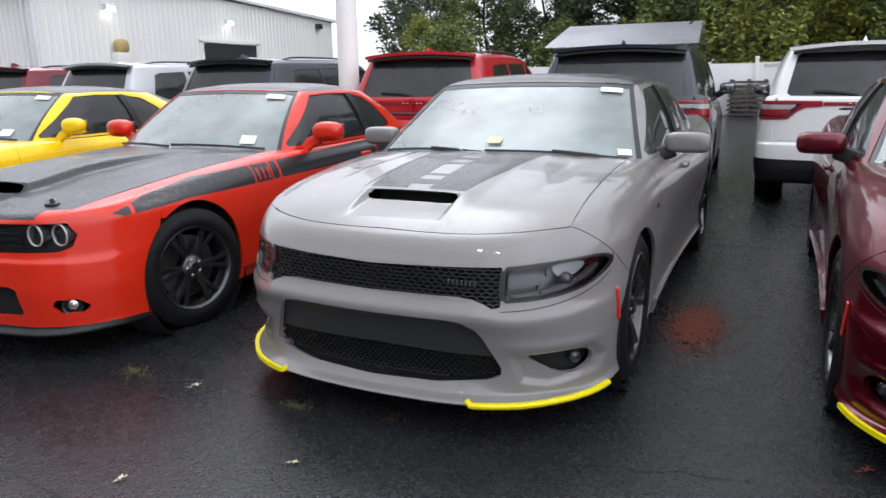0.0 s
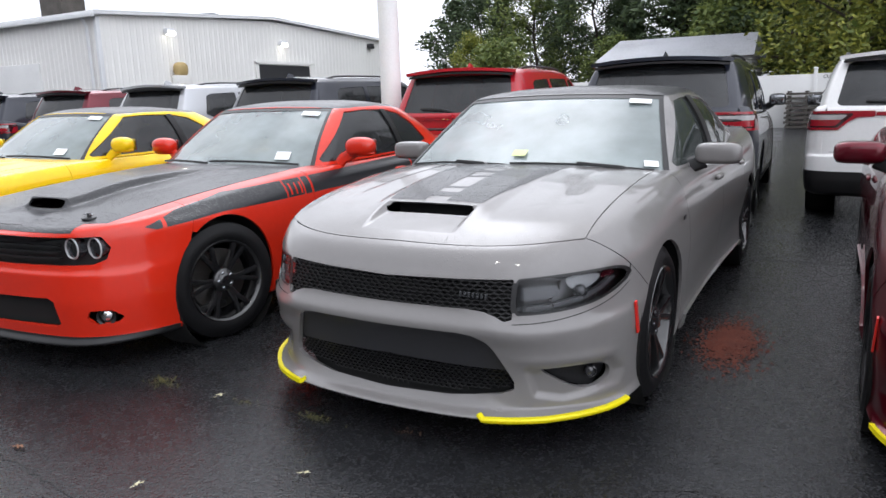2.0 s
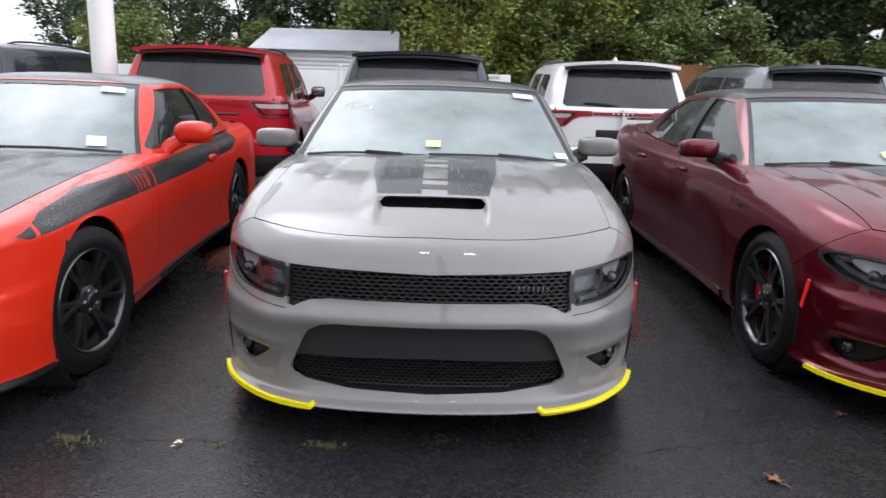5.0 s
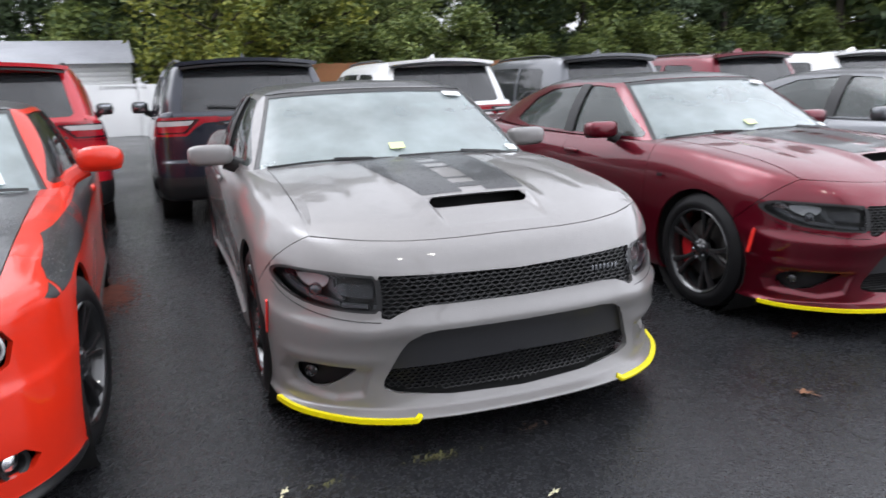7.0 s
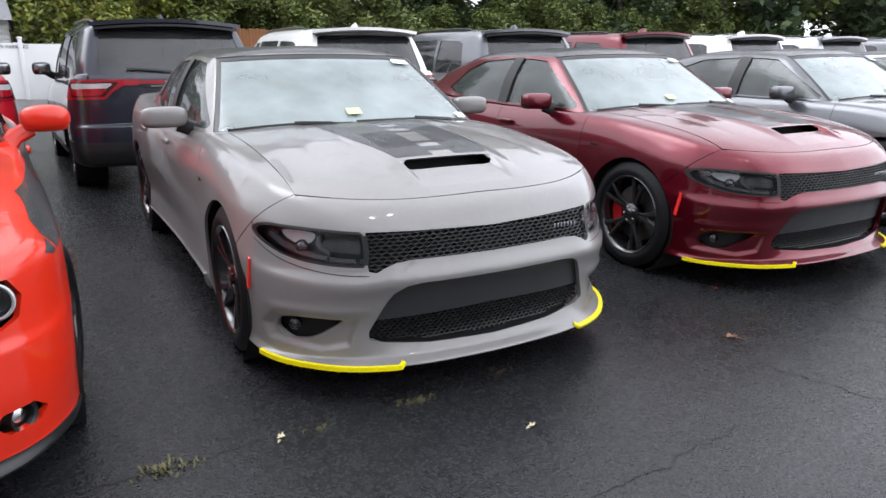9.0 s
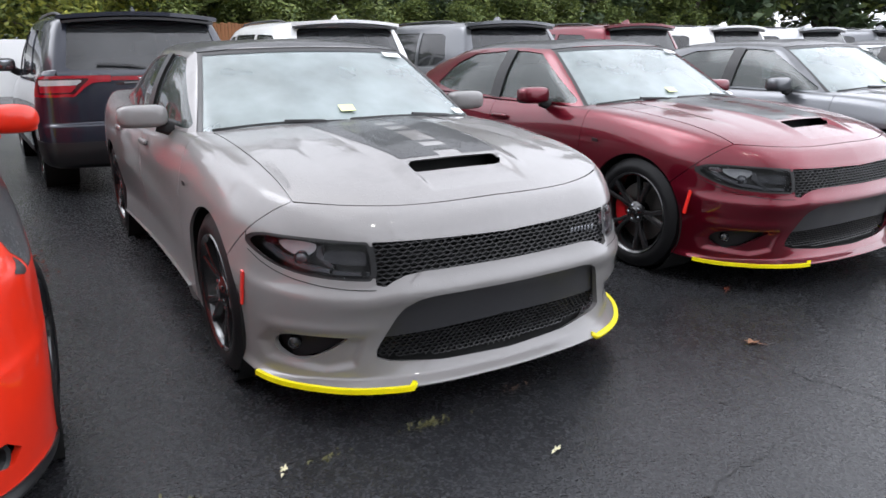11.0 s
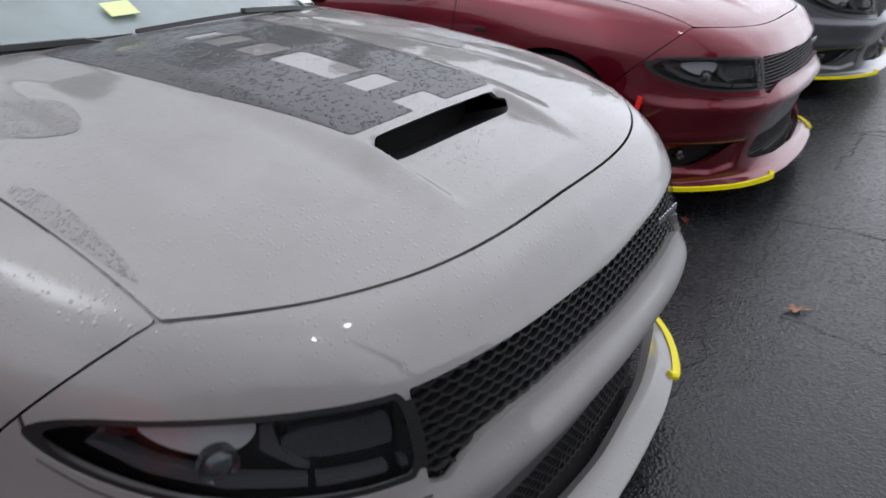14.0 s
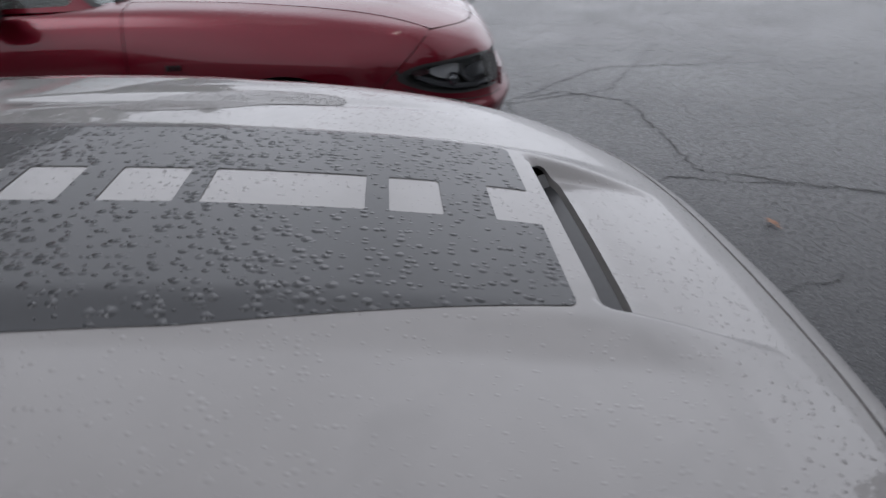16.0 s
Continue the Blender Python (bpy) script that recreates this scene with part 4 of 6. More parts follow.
    ridge = [(0, y, 1.47) for y in (2.42, 2.44, 2.48, 2.52, 2.62, 2.8, 2.92, 3.0, 3.06, 3.1, 3.11)]
    loft = Loft([belt, mid, edge, crown, spine, ridge])
    ws = lambda P: -np.minimum(np.minimum(1.415 - P[:, 2] - .018 * (P[:, 0] / .6) ** 2, (2.62 - P[:, 1])), (.818 - .44 * (P[:, 2] - 1.0)) - np.abs(P[:, 0]) - .008 + np.where(P[:, 1] < 2.25, 0, -1))
    rg = lambda P: -np.minimum(np.minimum(1.37 - P[:, 2], P[:, 2] - 1.13), np.minimum(P[:, 1] - 3.45, .60 - np.abs(P[:, 0]) + .0))
    sided = lambda pts: hole((1, 2), pts, .015, where=lambda P: (np.abs(P[:, 0]) > .55))
    w1 = [(1.70, 1.03), (2.58, 1.04), (2.56, 1.365), (2.42, 1.362), (2.25, 1.345)]
    w2 = [(2.67, 1.045), (3.35, 1.065), (3.62, 1.11), (3.40, 1.27), (3.15, 1.345), (2.64, 1.37)]
    cabin(car, loft, ws, [sided(w1), sided(w2)], rg, MATT if decal else body, body, None, SIDE_GLASS, roof_label="matt black roof beaded with rain")
    for sgn in (-1, 1):
        made("pillar_cover", panel(loft, np.linspace(3.9, 5.3, 70) * sgn, np.linspace(.02, 1.98, 60), [keep((1, 2), [(2.562, 1.02), (2.692, 1.025), (2.662, 1.388), (2.540, 1.382)], 0)], .012, .008), BLACK, car, "black cover on the pillar between the side windows")
    made("cowl", sweep([(x, 1.455 + .15 * (x / .77) ** 2, 1.018 - .03 * (x / .77) ** 2) for x in np.linspace(-.78, .78, 21)], [(-.05, -.02), (.05, -.03), (.05, .0), (-.05, .01)]), BLACK, car)
    for a, b in ((1.75, -.1), (-.15, -1.75)):
        pts = [tuple(loft.at(np.array([a + (b - a) * i / 10]), np.array([-.0 + .045 * math.sin(math.pi * min(1, i / 14))]))[0] + np.array([0, -.006, .006])) for i in range(11)]
        wp = made("wiper", sweep(pts, [(-.007, -.005), (.007, -.005), (.004, .007), (-.004, .007)]), BLACK, car, "black wiper blade")
        made("wiper_arm", sweep([(pts[0][0] - .10, pts[0][1] - .035, pts[0][2] - .005), tuple(np.array(pts[2]) + (0, -.016, .004)), tuple(np.array(pts[5]) + (0, -.003, .010))], [(-.012, -.005), (.012, -.005), (.008, .008), (-.008, .008)]), BLACK, wp)
    for sgn in (-1, 1):
        mirror(car, sgn * 1.005, 1.94, 1.07, (.25, .13, .118), body, .99)
        for y in (.985, 4.04):
            wheel_parts(car, "wheel", sgn * .815, y, .36, .245, sgn, calliper=RED_PLASTIC)
    for y in (.985, 4.04):
        tread_well(car, y, .385, .36)
    interior(car, 1.5, 1.02, 2.5)
    made("rear_view_mirror", blob(0, 2.16, 1.33, .22, .04, .07), BLACK, car)
    made("sensor_housing", panel(loft, np.linspace(-1, 1, 60), np.linspace(1.2, 2, 40), [keep((0, 2), [(-.07, 1.325), (.07, 1.325), (.10, 1.43), (-.10, 1.43)], .01, both=False), lambda P: 2.3 - P[:, 1]], .03, -.012), BLACK, car, "black sensor housing behind the glass")
    stuck(loft, .53, 1.357, .13, .05, PAPER, car, "white paper label")
    stuck(loft, .715, 1.03, .075, .05, PAPER, car, "white paper label")
    stuck(loft, -.02, 1.085, .085, .06, STICKER, car, "yellow-green inspection sticker")
    return car


# ---- the two-door coupe: long bonnet, four round lamps ----
C_OUT = [(0, 0), (.3, .012), (.55, .045), (.72, .12), (.84, .25), (.915, .43), (.945, .65), (.955, 1.2), (.945, 2.4), (.955, 3.6), (.95, 4.3), (.90, 4.75), (.7, 4.93), (.35, 5.0), (0, 5.02)]
C_KEYS = [
    (0, [(.06, .15), (.01, .165), (.03, .20), (.02, .27), (.0, .42), (.0, .54), (.015, .58), (.03, .755), (.055, .02), (.11, 0), (.19, 0)]),
    (2, [(.06, .15), (.01, .165), (.03, .20), (.02, .27), (.0, .42), (.0, .54), (.015, .58), (.03, .75), (.04, .014), (.07, 0), (.19, 0)]),
    (4, [(.06, .16), (.015, .175), (.02, .21), (.012, .28), (0, .42), (.002, .53), (.012, .58), (.022, .75), (.036, .014), (.065, .0), (.24, 0)]),
    (6, [(.06, .17), (.015, .185), (.01, .25), (.006, .34), (.002, .47), (0, .56), (.004, .64), (.012, .76), (.06, .035), (.12, .006), (.26, 0)]),
    (8, [(.07, .19), (.03, .21), (.015, .29), (.02, .41), (.01, .54), (0, .66), (.003, .75), (.02, .86), (.055, .035), (.09, .005), (.2, 0)]),
    (10, [(.07, .22), (.02, .24), (.01, .3), (.012, .42), (.006, .55), (0, .66), (.004, .77), (.02, .90), (.07, .04), (.12, .005), (.25, 0)]),
    (14, [(.08, .28), (.03, .30), (.01, .36), (0, .46), (0, .56), (.02, .66), (.03, .78), (.035, .90), (.05, .03), (.08, 0), (.2, 0)])]
C_Z = pchip([-.1, .05, .12, .25, .5, .9, 1.4, 1.9, 3.0, 4.0, 4.8, 5.1], [.74, .785, .80, .825, .862, .91, .952, .975, .99, 1.02, 1.03, 1.0])
C_FRONT = pchip([p[0] for p in C_OUT[:7]], [p[1] for p in C_OUT[:7]])


def c_top(x, y):
    ax = np.abs(x)
    z = C_Z(y - .5 * C_FRONT(np.minimum(ax, .94)) * np.clip((1.9 - y) / .9, 0, 1)) - .03 * (ax / .8) ** 2 * np.clip((y - .2) / 1.2, 0, 1)
    # the raised middle, with a scoop facing forwards
    on = np.clip((y - .40) / .035, 0, 1) * np.clip((1.85 - y) / .9, 0, 1)
    d = np.clip((.21 + .11 * (y - .4) - ax) / .06, 0, 1)
    shoulder = np.clip((.52 - ax) / .08, 0, 1) * np.clip((y - .5) / .3, 0, 1) * np.clip((1.75 - y) / .3, 0, 1)
    dip = np.clip((y - .22) / .16, 0, 1) * np.clip((.41 - y) / .02, 0, 1) * np.clip((.2 - ax) / .05, 0, 1)
    return z + .048 * on * d * d * (3 - 2 * d) + .014 * shoulder * shoulder * (3 - 2 * shoulder) - .018 * dip


def coupe(m, label, body, stripe=True, hood_mat=None):
    car = root("parked_coupe", m, label, "car", "front row of parked cars")
    sh = Shell(C_OUT, C_KEYS, c_top, 8)
    k = sh.k - 1
    hub, hub2 = .90, 3.85
    a1, a2 = arch(hub - .015, .36, .405), arch(hub2, .355, .40)
    cut_y = lambda x: .105 + .135 * np.clip(np.abs(x) / .74, 0, 1) ** 2.4
    seam = lambda P: .60 - P[:, 1] - .35 * np.clip(.62 - P[:, 2], -1, .3)
    grille = [(0, .605), (.715, .610), (.765, .632), (.78, .69), (.75, .745), (0, .747)]
    lower = [(0, .265), (.47, .27), (.50, .285), (.49, .40), (.46, .415), (0, .41)]
    fog = [(.70, .285), (.78, .285), (.80, .31), (.77, .345), (.69, .345), (.675, .315)]
    fr = lambda P: P[:, 1] < .7
    s_end = sh.s_at(.72)
    bumper = made("front_bumper", panel(sh, np.linspace(-s_end, s_end, 260), np.linspace(.6, k, 110), [seam, lambda P: np.maximum(cut_y(P[:, 0]) - .003 - P[:, 1], np.abs(P[:, 0]) - .742), a1,
                  hole((0, 2), grille, .006, where=fr), hole((0, 2), lower, .01, where=fr), hole((0, 2), fog, .008, where=fr)], .022), body, car)
    made("chin_spoiler", panel(sh, np.linspace(-s_end, s_end, 100), np.linspace(0, 2.2, 16), [seam, a1, lambda P: .205 - P[:, 2]], .01, .006), BLACK, bumper, "black chin spoiler")
    back = lambda pts, r: [keep((0, 2), pts, r), lambda P: .6 - P[:, 1]]
    patch(sh, (-1.0, 1.0), (5.4, 8.2), .07, back(grille, .03), "grille_back", BLACK, bumper)
    for z in (.635, .668, .70):
        made("grille_slat", sweep([(x, float(C_FRONT(abs(x))) + .055, z) for x in np.linspace(-.53, .53, 15)], [(-.012, -.004), (.012, -.004), (.012, .004), (-.012, .004)]), BLACK, bumper)
    # near-black sheet for the shade behind the opening
    patch(sh, (-.7, .7), (1.5, 5), .05, back(lower, .03), "lower_grille_back", VOID, bumper)
    for sgn in (-1, 1):
        for x in (.60, .71):
            y = float(C_FRONT(x)) + .07
            lamp = made("round_headlamp", placed(lathe([(.04, .052), (-.010, .060), (-.014, .055), (-.006, .050), (.02, .044), (.03, .028), (.02, 0)], 36, "y"), pose(sgn * x, y, .688, 0, 0, -sgn * 4)), LENS_GREY, bumper, "round headlamp with a light ring")
            made("lamp_glass", placed(lathe([(-.010, .054), (-.016, .036), (-.02, 0)], 30, "y"), pose(sgn * x, y, .688, 0, 0, -sgn * 4)), LAMP_GLASS, lamp).visible_shadow = False
            made("lamp_ring", placed(lathe([(-.014, .060), (-.020, .055), (-.014, .049), (-.008, .054), (-.014, .060)], 36, "y"), pose(sgn * x, y, .688, 0, 0, -sgn * 4)), CLEAR_LENS, lamp)
        p = made("fog_pocket", placed(lathe([(.05, .052), (-.01, .05), (-.004, .04), (.03, .036), (.035, 0)], 28, "y"), pose(sgn * .735, float(C_FRONT(.735)) + .035, .315, 0, 0, sgn * 40)), BLACK, bumper)
        made("fog_lamp", placed(lathe([(.035, .027), (.015, .025), (.011, .014), (.009, 0)], 28, "y"), pose(sgn * .735, float(C_FRONT(.735)) + .035, .315, 0, 0, sgn * 40)), CHROME, p)
        fender = made("front_fender", panel(sh, np.linspace(sh.s_at(.3), sh.s_at(1.85), 90) * sgn, np.linspace(0, k, 70), [lambda P: -seam(P) - .003, a1, lambda P: np.abs(P[:, 0]) - .742, lambda P: 1.78 - P[:, 1]], .015), body, car)
        door = made("door", panel(sh, np.linspace(sh.s_at(1.72), sh.s_at(3.3), 70) * sgn, np.linspace(1, k, 56), [keep((1, 2), [(1.784, .27), (3.22, .27), (3.22, 1.2), (1.784, 1.2)], 0)], .015), body, car)
        made("door_handle", blob(sgn * .945, 3.02, .835, .035, .17, .05), body, door)
        quarter = made("rear_quarter", panel(sh, np.linspace(sh.s_at(3.1), sh.s[-1], 100) * sgn, np.linspace(0, k, 56), [a2, lambda P: P[:, 1] - 3.224], .015), body, car)
        made("sill", panel(sh, np.linspace(sh.s_at(1.2), sh.s_at(3.8), 50) * sgn, np.linspace(0, 2.4, 14), [a1, a2, lambda P: P[:, 1] - 1.3, lambda P: .266 - P[:, 2]], .012), BLACK, car)
        if stripe:
            band = [(.36, .775), (.60, .835), (1.0, .885), (1.5, .90), (2.2, .915), (3.3, .95), (3.78, 1.0), (3.9, .93), (3.6, .85), (2.6, .80), (1.5, .785), (.9, .785), (.42, .755)]
            inner = lambda P, sgn=sgn: np.minimum(poly_sd(P[:, 1], P[:, 2], band) * -1, P[:, 0] * sgn - .6)
            gaps = [lambda P: np.abs(P[:, 1] - 1.78) - .012, lambda P: np.abs(P[:, 1] - .47 - .3 * (P[:, 2] - .76)) - .012, lambda P: np.abs(P[:, 1] - 1.69) - .008, lambda P: np.abs(P[:, 1] - 1.50) - .007, lambda P: np.abs(P[:, 1] - 3.222) - .012]
            made("side_stripe", panel(sh, np.linspace(sh.s_at(.3), sh.s_at(4.05), 420) * sgn, np.linspace(6, 9.2, 70), [inner, *gaps], 0, .0015), MATT, car, "matt black side stripe")
            # plain bars where the stripe carries its mark
            for y0, w, z0, z1 in ((1.545, .016, .80, .875), (1.60, .014, .80, .875), (1.655, .016, .80, .875)):
                made("stripe_mark", panel(sh, np.linspace(sh.s_at(y0 - .03), sh.s_at(y0 + .03), 12) * sgn, np.linspace(6, 8.5, 40), [keep((1, 2), [(y0 - w / 2, z0), (y0 + w / 2, z0), (y0 + w / 2, z1), (y0 - w / 2, z1)])], 0, .0035), body, car)
        mirror(car, sgn * 1.03, 2.28, 1.075, (.25, .15, .145), body, .93, body, .8)
        for y in (hub, hub2):
            wheel_parts(car, "wheel", sgn * .81, y, .36, .265, sgn, rim_r=.250, spokes=6, split=.13, steer=-12 if y < 2 else 0)
    for y in (hub, hub2):
        tread_well(car, y, .41, .355)
    hm = hood_mat or MATT
    hcuts = [lambda P: P[:, 1] - cut_y(P[:, 0]) - .003, lambda P: .738 - np.abs(P[:, 0]), lambda P: 1.80 + .22 * (P[:, 0] / .74) ** 2 - P[:, 1]]
    slots = [hole((0, 1), eased([(-.14, .402), (.14, .402), (.165, .412), (.15, .430), (-.15, .430), (-.165, .412)]), .002, both=False)]
    hood = made("bonnet", panel(Field(c_top), np.linspace(-.75, .75, 170), np.concatenate([np.linspace(.09, .37, 30), np.linspace(.376, .46, 36), np.linspace(.472, 2.05, 120)]), hcuts + slots, .012), hm, car, "matt black bonnet with a raised middle scoop")
    # near-black floor, the scoop's shade put into its colour
    made("scoop_cavity", panel(Field(lambda x, y: c_top(x, y * 0 + .38) - .012 - .1 * (y - .38)), np.linspace(-.18, .18, 12), np.linspace(.385, .6, 8)), VOID, hood)
    for sgn in (-1, 1):
        pin = made("bonnet_pin", placed(lathe([(0, .04), (.006, .038), (.008, .012), (.03, .010), (.032, 0)], 20, "z"), Matrix.Translation((sgn * .56, .27, float(c_top(np.array([.56]), np.array([.27]))[0])))), BLACK, hood, "black bonnet pin")
        made("pin_clip", box(sgn * .56, .27, float(c_top(np.array([.56]), np.array([.27]))[0]) + .022, .07, .008, .008, .002), CHROME, pin)
    if not hood_mat:
        nose = lambda P: np.minimum(.62 - np.abs(P[:, 0]), P[:, 2] - .772)
        made("nose_band", panel(sh, np.linspace(-.8, .8, 80), np.linspace(7, k, 30), [nose, lambda P: cut_y(P[:, 0]) - .004 - P[:, 1]], 0, .0015), MATT, bumper)
    made("inner_shell", panel(sh, np.linspace(-sh.s[-1], sh.s[-1], 220), np.linspace(.3, k, 36), [a1, a2, lambda P: np.where(P[:, 1] < .5, P[:, 2] - .77, 1.0), lambda P: np.abs(P[:, 0]) - np.where(P[:, 1] < 1.9, .75, 0)], 0, -.02), VOID, car)
    made("bonnet_inner", panel(Field(lambda x, y: c_top(x, y) - .025), np.linspace(-.68, .68, 24), np.linspace(.78, 2.1, 24)), VOID, car)
    made("boot_lid", panel(Field(c_top), np.linspace(-.78, .78, 24), np.linspace(4.1, 4.9, 14)), body, car)
    made("boot_spoiler", sweep([(x, 4.86, 1.07) for x in np.linspace(-.72, .72, 13)], [(-.08, 0), (.05, 0), (.06, .015), (.05, .03), (-.08, .01)]), BLACK, car)
    made("underbody", box(0, 2.5, .20, 1.7, 4.2, .04, .01), VOID, car)
    belt = [(0, 1.80, .965), (.42, 1.85, .96), (.76, 2.02, .945), (.84, 2.22, .95), (.85, 2.6, .955), (.85, 3.1, .965), (.85, 3.5, .985), (.84, 3.9, 1.0), (.66, 4.26, 1.015), (.35, 4.33, 1.02), (0, 4.35, 1.022)]
    mid = [(0, 2.15, 1.185), (.38, 2.18, 1.18), (.70, 2.30, 1.165), (.765, 2.42, 1.165), (.785, 2.7, 1.175), (.785, 3.1, 1.18), (.77, 3.45, 1.185), (.74, 3.72, 1.19), (.58, 3.98, 1.21), (.3, 4.04, 1.22), (0, 4.05, 1.225)]
    edge = [(0, 2.50, 1.385), (.30, 2.51, 1.382), (.60, 2.58, 1.362), (.645, 2.68, 1.36), (.665, 2.85, 1.368), (.67, 3.1, 1.37), (.655, 3.35, 1.362), (.62, 3.52, 1.352), (.50, 3.68, 1.36), (.25, 3.72, 1.372), (0, 3.73, 1.375)]
    crown = [(0, 2.58, 1.41), (.28, 2.59, 1.407), (.54, 2.65, 1.388), (.575, 2.73, 1.388), (.59, 2.88, 1.398), (.59, 3.1, 1.40), (.58, 3.3, 1.393), (.55, 3.42, 1.385), (.44, 3.55, 1.387), (.22, 3.59, 1.397), (0, 3.60, 1.40)]
    spine = [(0, 2.7, 1.428), (.14, 2.71, 1.427), (.27, 2.75, 1.42), (.29, 2.79, 1.422), (.295, 2.9, 1.428), (.295, 3.1, 1.43), (.29, 3.2, 1.427), (.27, 3.27, 1.422), (.22, 3.36, 1.42), (.11, 3.40, 1.422), (0, 3.41, 1.424)]
    ridge = [(0, y, 1.435) for y in (2.82, 2.83, 2.86, 2.88, 2.94, 3.05, 3.12, 3.16, 3.22, 3.26, 3.27)]
    loft = Loft([belt, mid, edge, crown, spine, ridge])
    ws = lambda P: -np.minimum(1.38 - P[:, 2] - .016 * (P[:, 0] / .6) ** 2, (.785 - .42 * (P[:, 2] - .95)) - np.abs(P[:, 0]) - .015 + np.where(P[:, 1] < 2.66, 0, -1))
    rg = lambda P: -np.minimum(np.minimum(1.34 - P[:, 2], P[:, 2] - 1.05), np.minimum(P[:, 1] - 3.6, .58 - np.abs(P[:, 0])))
    sided = lambda pts: hole((1, 2), pts, .015, where=lambda P: np.abs(P[:, 0]) > .55)
    w1 = [(2.12, .985), (3.215, .995), (3.12, 1.326), (2.86, 1.33), (2.62, 1.318)]
    w2 = [(3.268, 1.0), (3.70, 1.06), (3.58, 1.20), (3.42, 1.285), (3.175, 1.325)]
    cabin(car, loft, ws, [sided(w1), sided(w2)], rg, MATT if not hood_mat else hood_mat, body, None, DARK_GLASS, roof_label="matt black roof beaded with rain")
    for sgn in (-1, 1):
        made("pillar_cover", panel(loft, np.linspace(4.7, 6.2, 70) * sgn, np.linspace(.02, 1.98, 60), [keep((1, 2), [(3.205, .985), (3.282, .990), (3.185, 1.338), (3.105, 1.338)], 0)], .012, .008), BLACK, car, "black cover on the pillar between the side windows")
    made("cowl", sweep([(x, 1.815 + .2 * (x / .75) ** 2, .958 - .02 * (x / .75) ** 2) for x in np.linspace(-.74, .74, 21)], [(-.05, -.02), (.05, -.03), (.05, .0), (-.05, .008)]), BLACK, car)
    for a, b in ((1.7, -.1), (-.15, -1.7)):
        pts = [tuple(loft.at(np.array([a + (b - a) * i / 10]), np.array([.01 + .06 * math.sin(math.pi * min(1, i / 14))]))[0] + np.array([0, -.012, .014])) for i in range(11)]
        made("wiper", sweep(pts, [(-.010, -.006), (.010, -.006), (.006, .010), (-.006, .010)]), BLACK, car, "black wiper blade")
    interior(car, 1.85, .965, 2.95)
    made("rear_view_mirror", blob(0, 2.58, 1.29, .22, .04, .07), BLACK, car)
    stuck(loft, .47, 1.325, .15, .06, PAPER, car, "white paper label")
    stuck(loft, .53, 1.02, .11, .09, PAPER, car, "white paper label")
    made("dash_paper", box(.25, 2.12, 1.00, .5, .22, .004, .001), PAPER, car, "white paper on the dashboard")
    return car


# ---- the tall estate, seen from behind ----
U_OUT = [(0, 0), (.3, .015), (.58, .07), (.76, .18), (.88, .36), (.94, .6), (.955, 1.2), (.96, 2.5), (.96, 3.9), (.955, 4.6), (.93, 4.86), (.84, 5.0), (.62, 5.075), (.3, 5.105), (0, 5.11)]
U_KEYS = [
    (0, [(.05, .22), (.02, .25), (0, .35), (0, .5), (.01, .65), (.03, .78), (.04, .85), (.06, .93), (.10, .02), (.15, 0), (.3, 0)]),
    (4, [(.05, .24), (.02, .27), (0, .37), (0, .5), (.01, .65), (.02, .78), (.03, .85), (.05, .93), (.09, .03), (.14, .004), (.26, 0)]),
    (7, [(.07, .26), (.03, .28), (.015, .38), (.02, .5), (.01, .62), (0, .75), (.002, .86), (.012, .96), (.05, .05), (.085, .008), (.2, 0)]),
    (9, [(.07, .28), (.03, .30), (.01, .40), (.0, .5), (.0, .62), (0, .75), (.004, .88), (.02, 1.0), (.05, .05), (.08, .01), (.2, 0)]),
    (11, [(.09, .28), (.04, .31), (.0, .46), (.0, .58), (.003, .680), (.03, .718), (.032, .90), (.04, 1.15), (.06, .03), (.08, .008), (.16, 0)]),
    (14, [(.14, .26), (.06, .31), (.0, .46), (.0, .60), (.008, .690), (.06, .725), (.062, .90), (.07, 1.16), (.085, .03), (.10, .01), (.16, 0)])]
U_Z = pchip([-.1, .1, .3, .8, 1.4, 2.0, 3.5, 4.5, 4.9, 5.2], [.85, .95, 1.0, 1.06, 1.10, 1.11, 1.13, 1.16, 1.215, 1.225])


def u_top(x, y):
    return U_Z(y) - .03 * (np.abs(x) / .8) ** 2 * np.clip((2 - y) / 1.5, 0, 1)


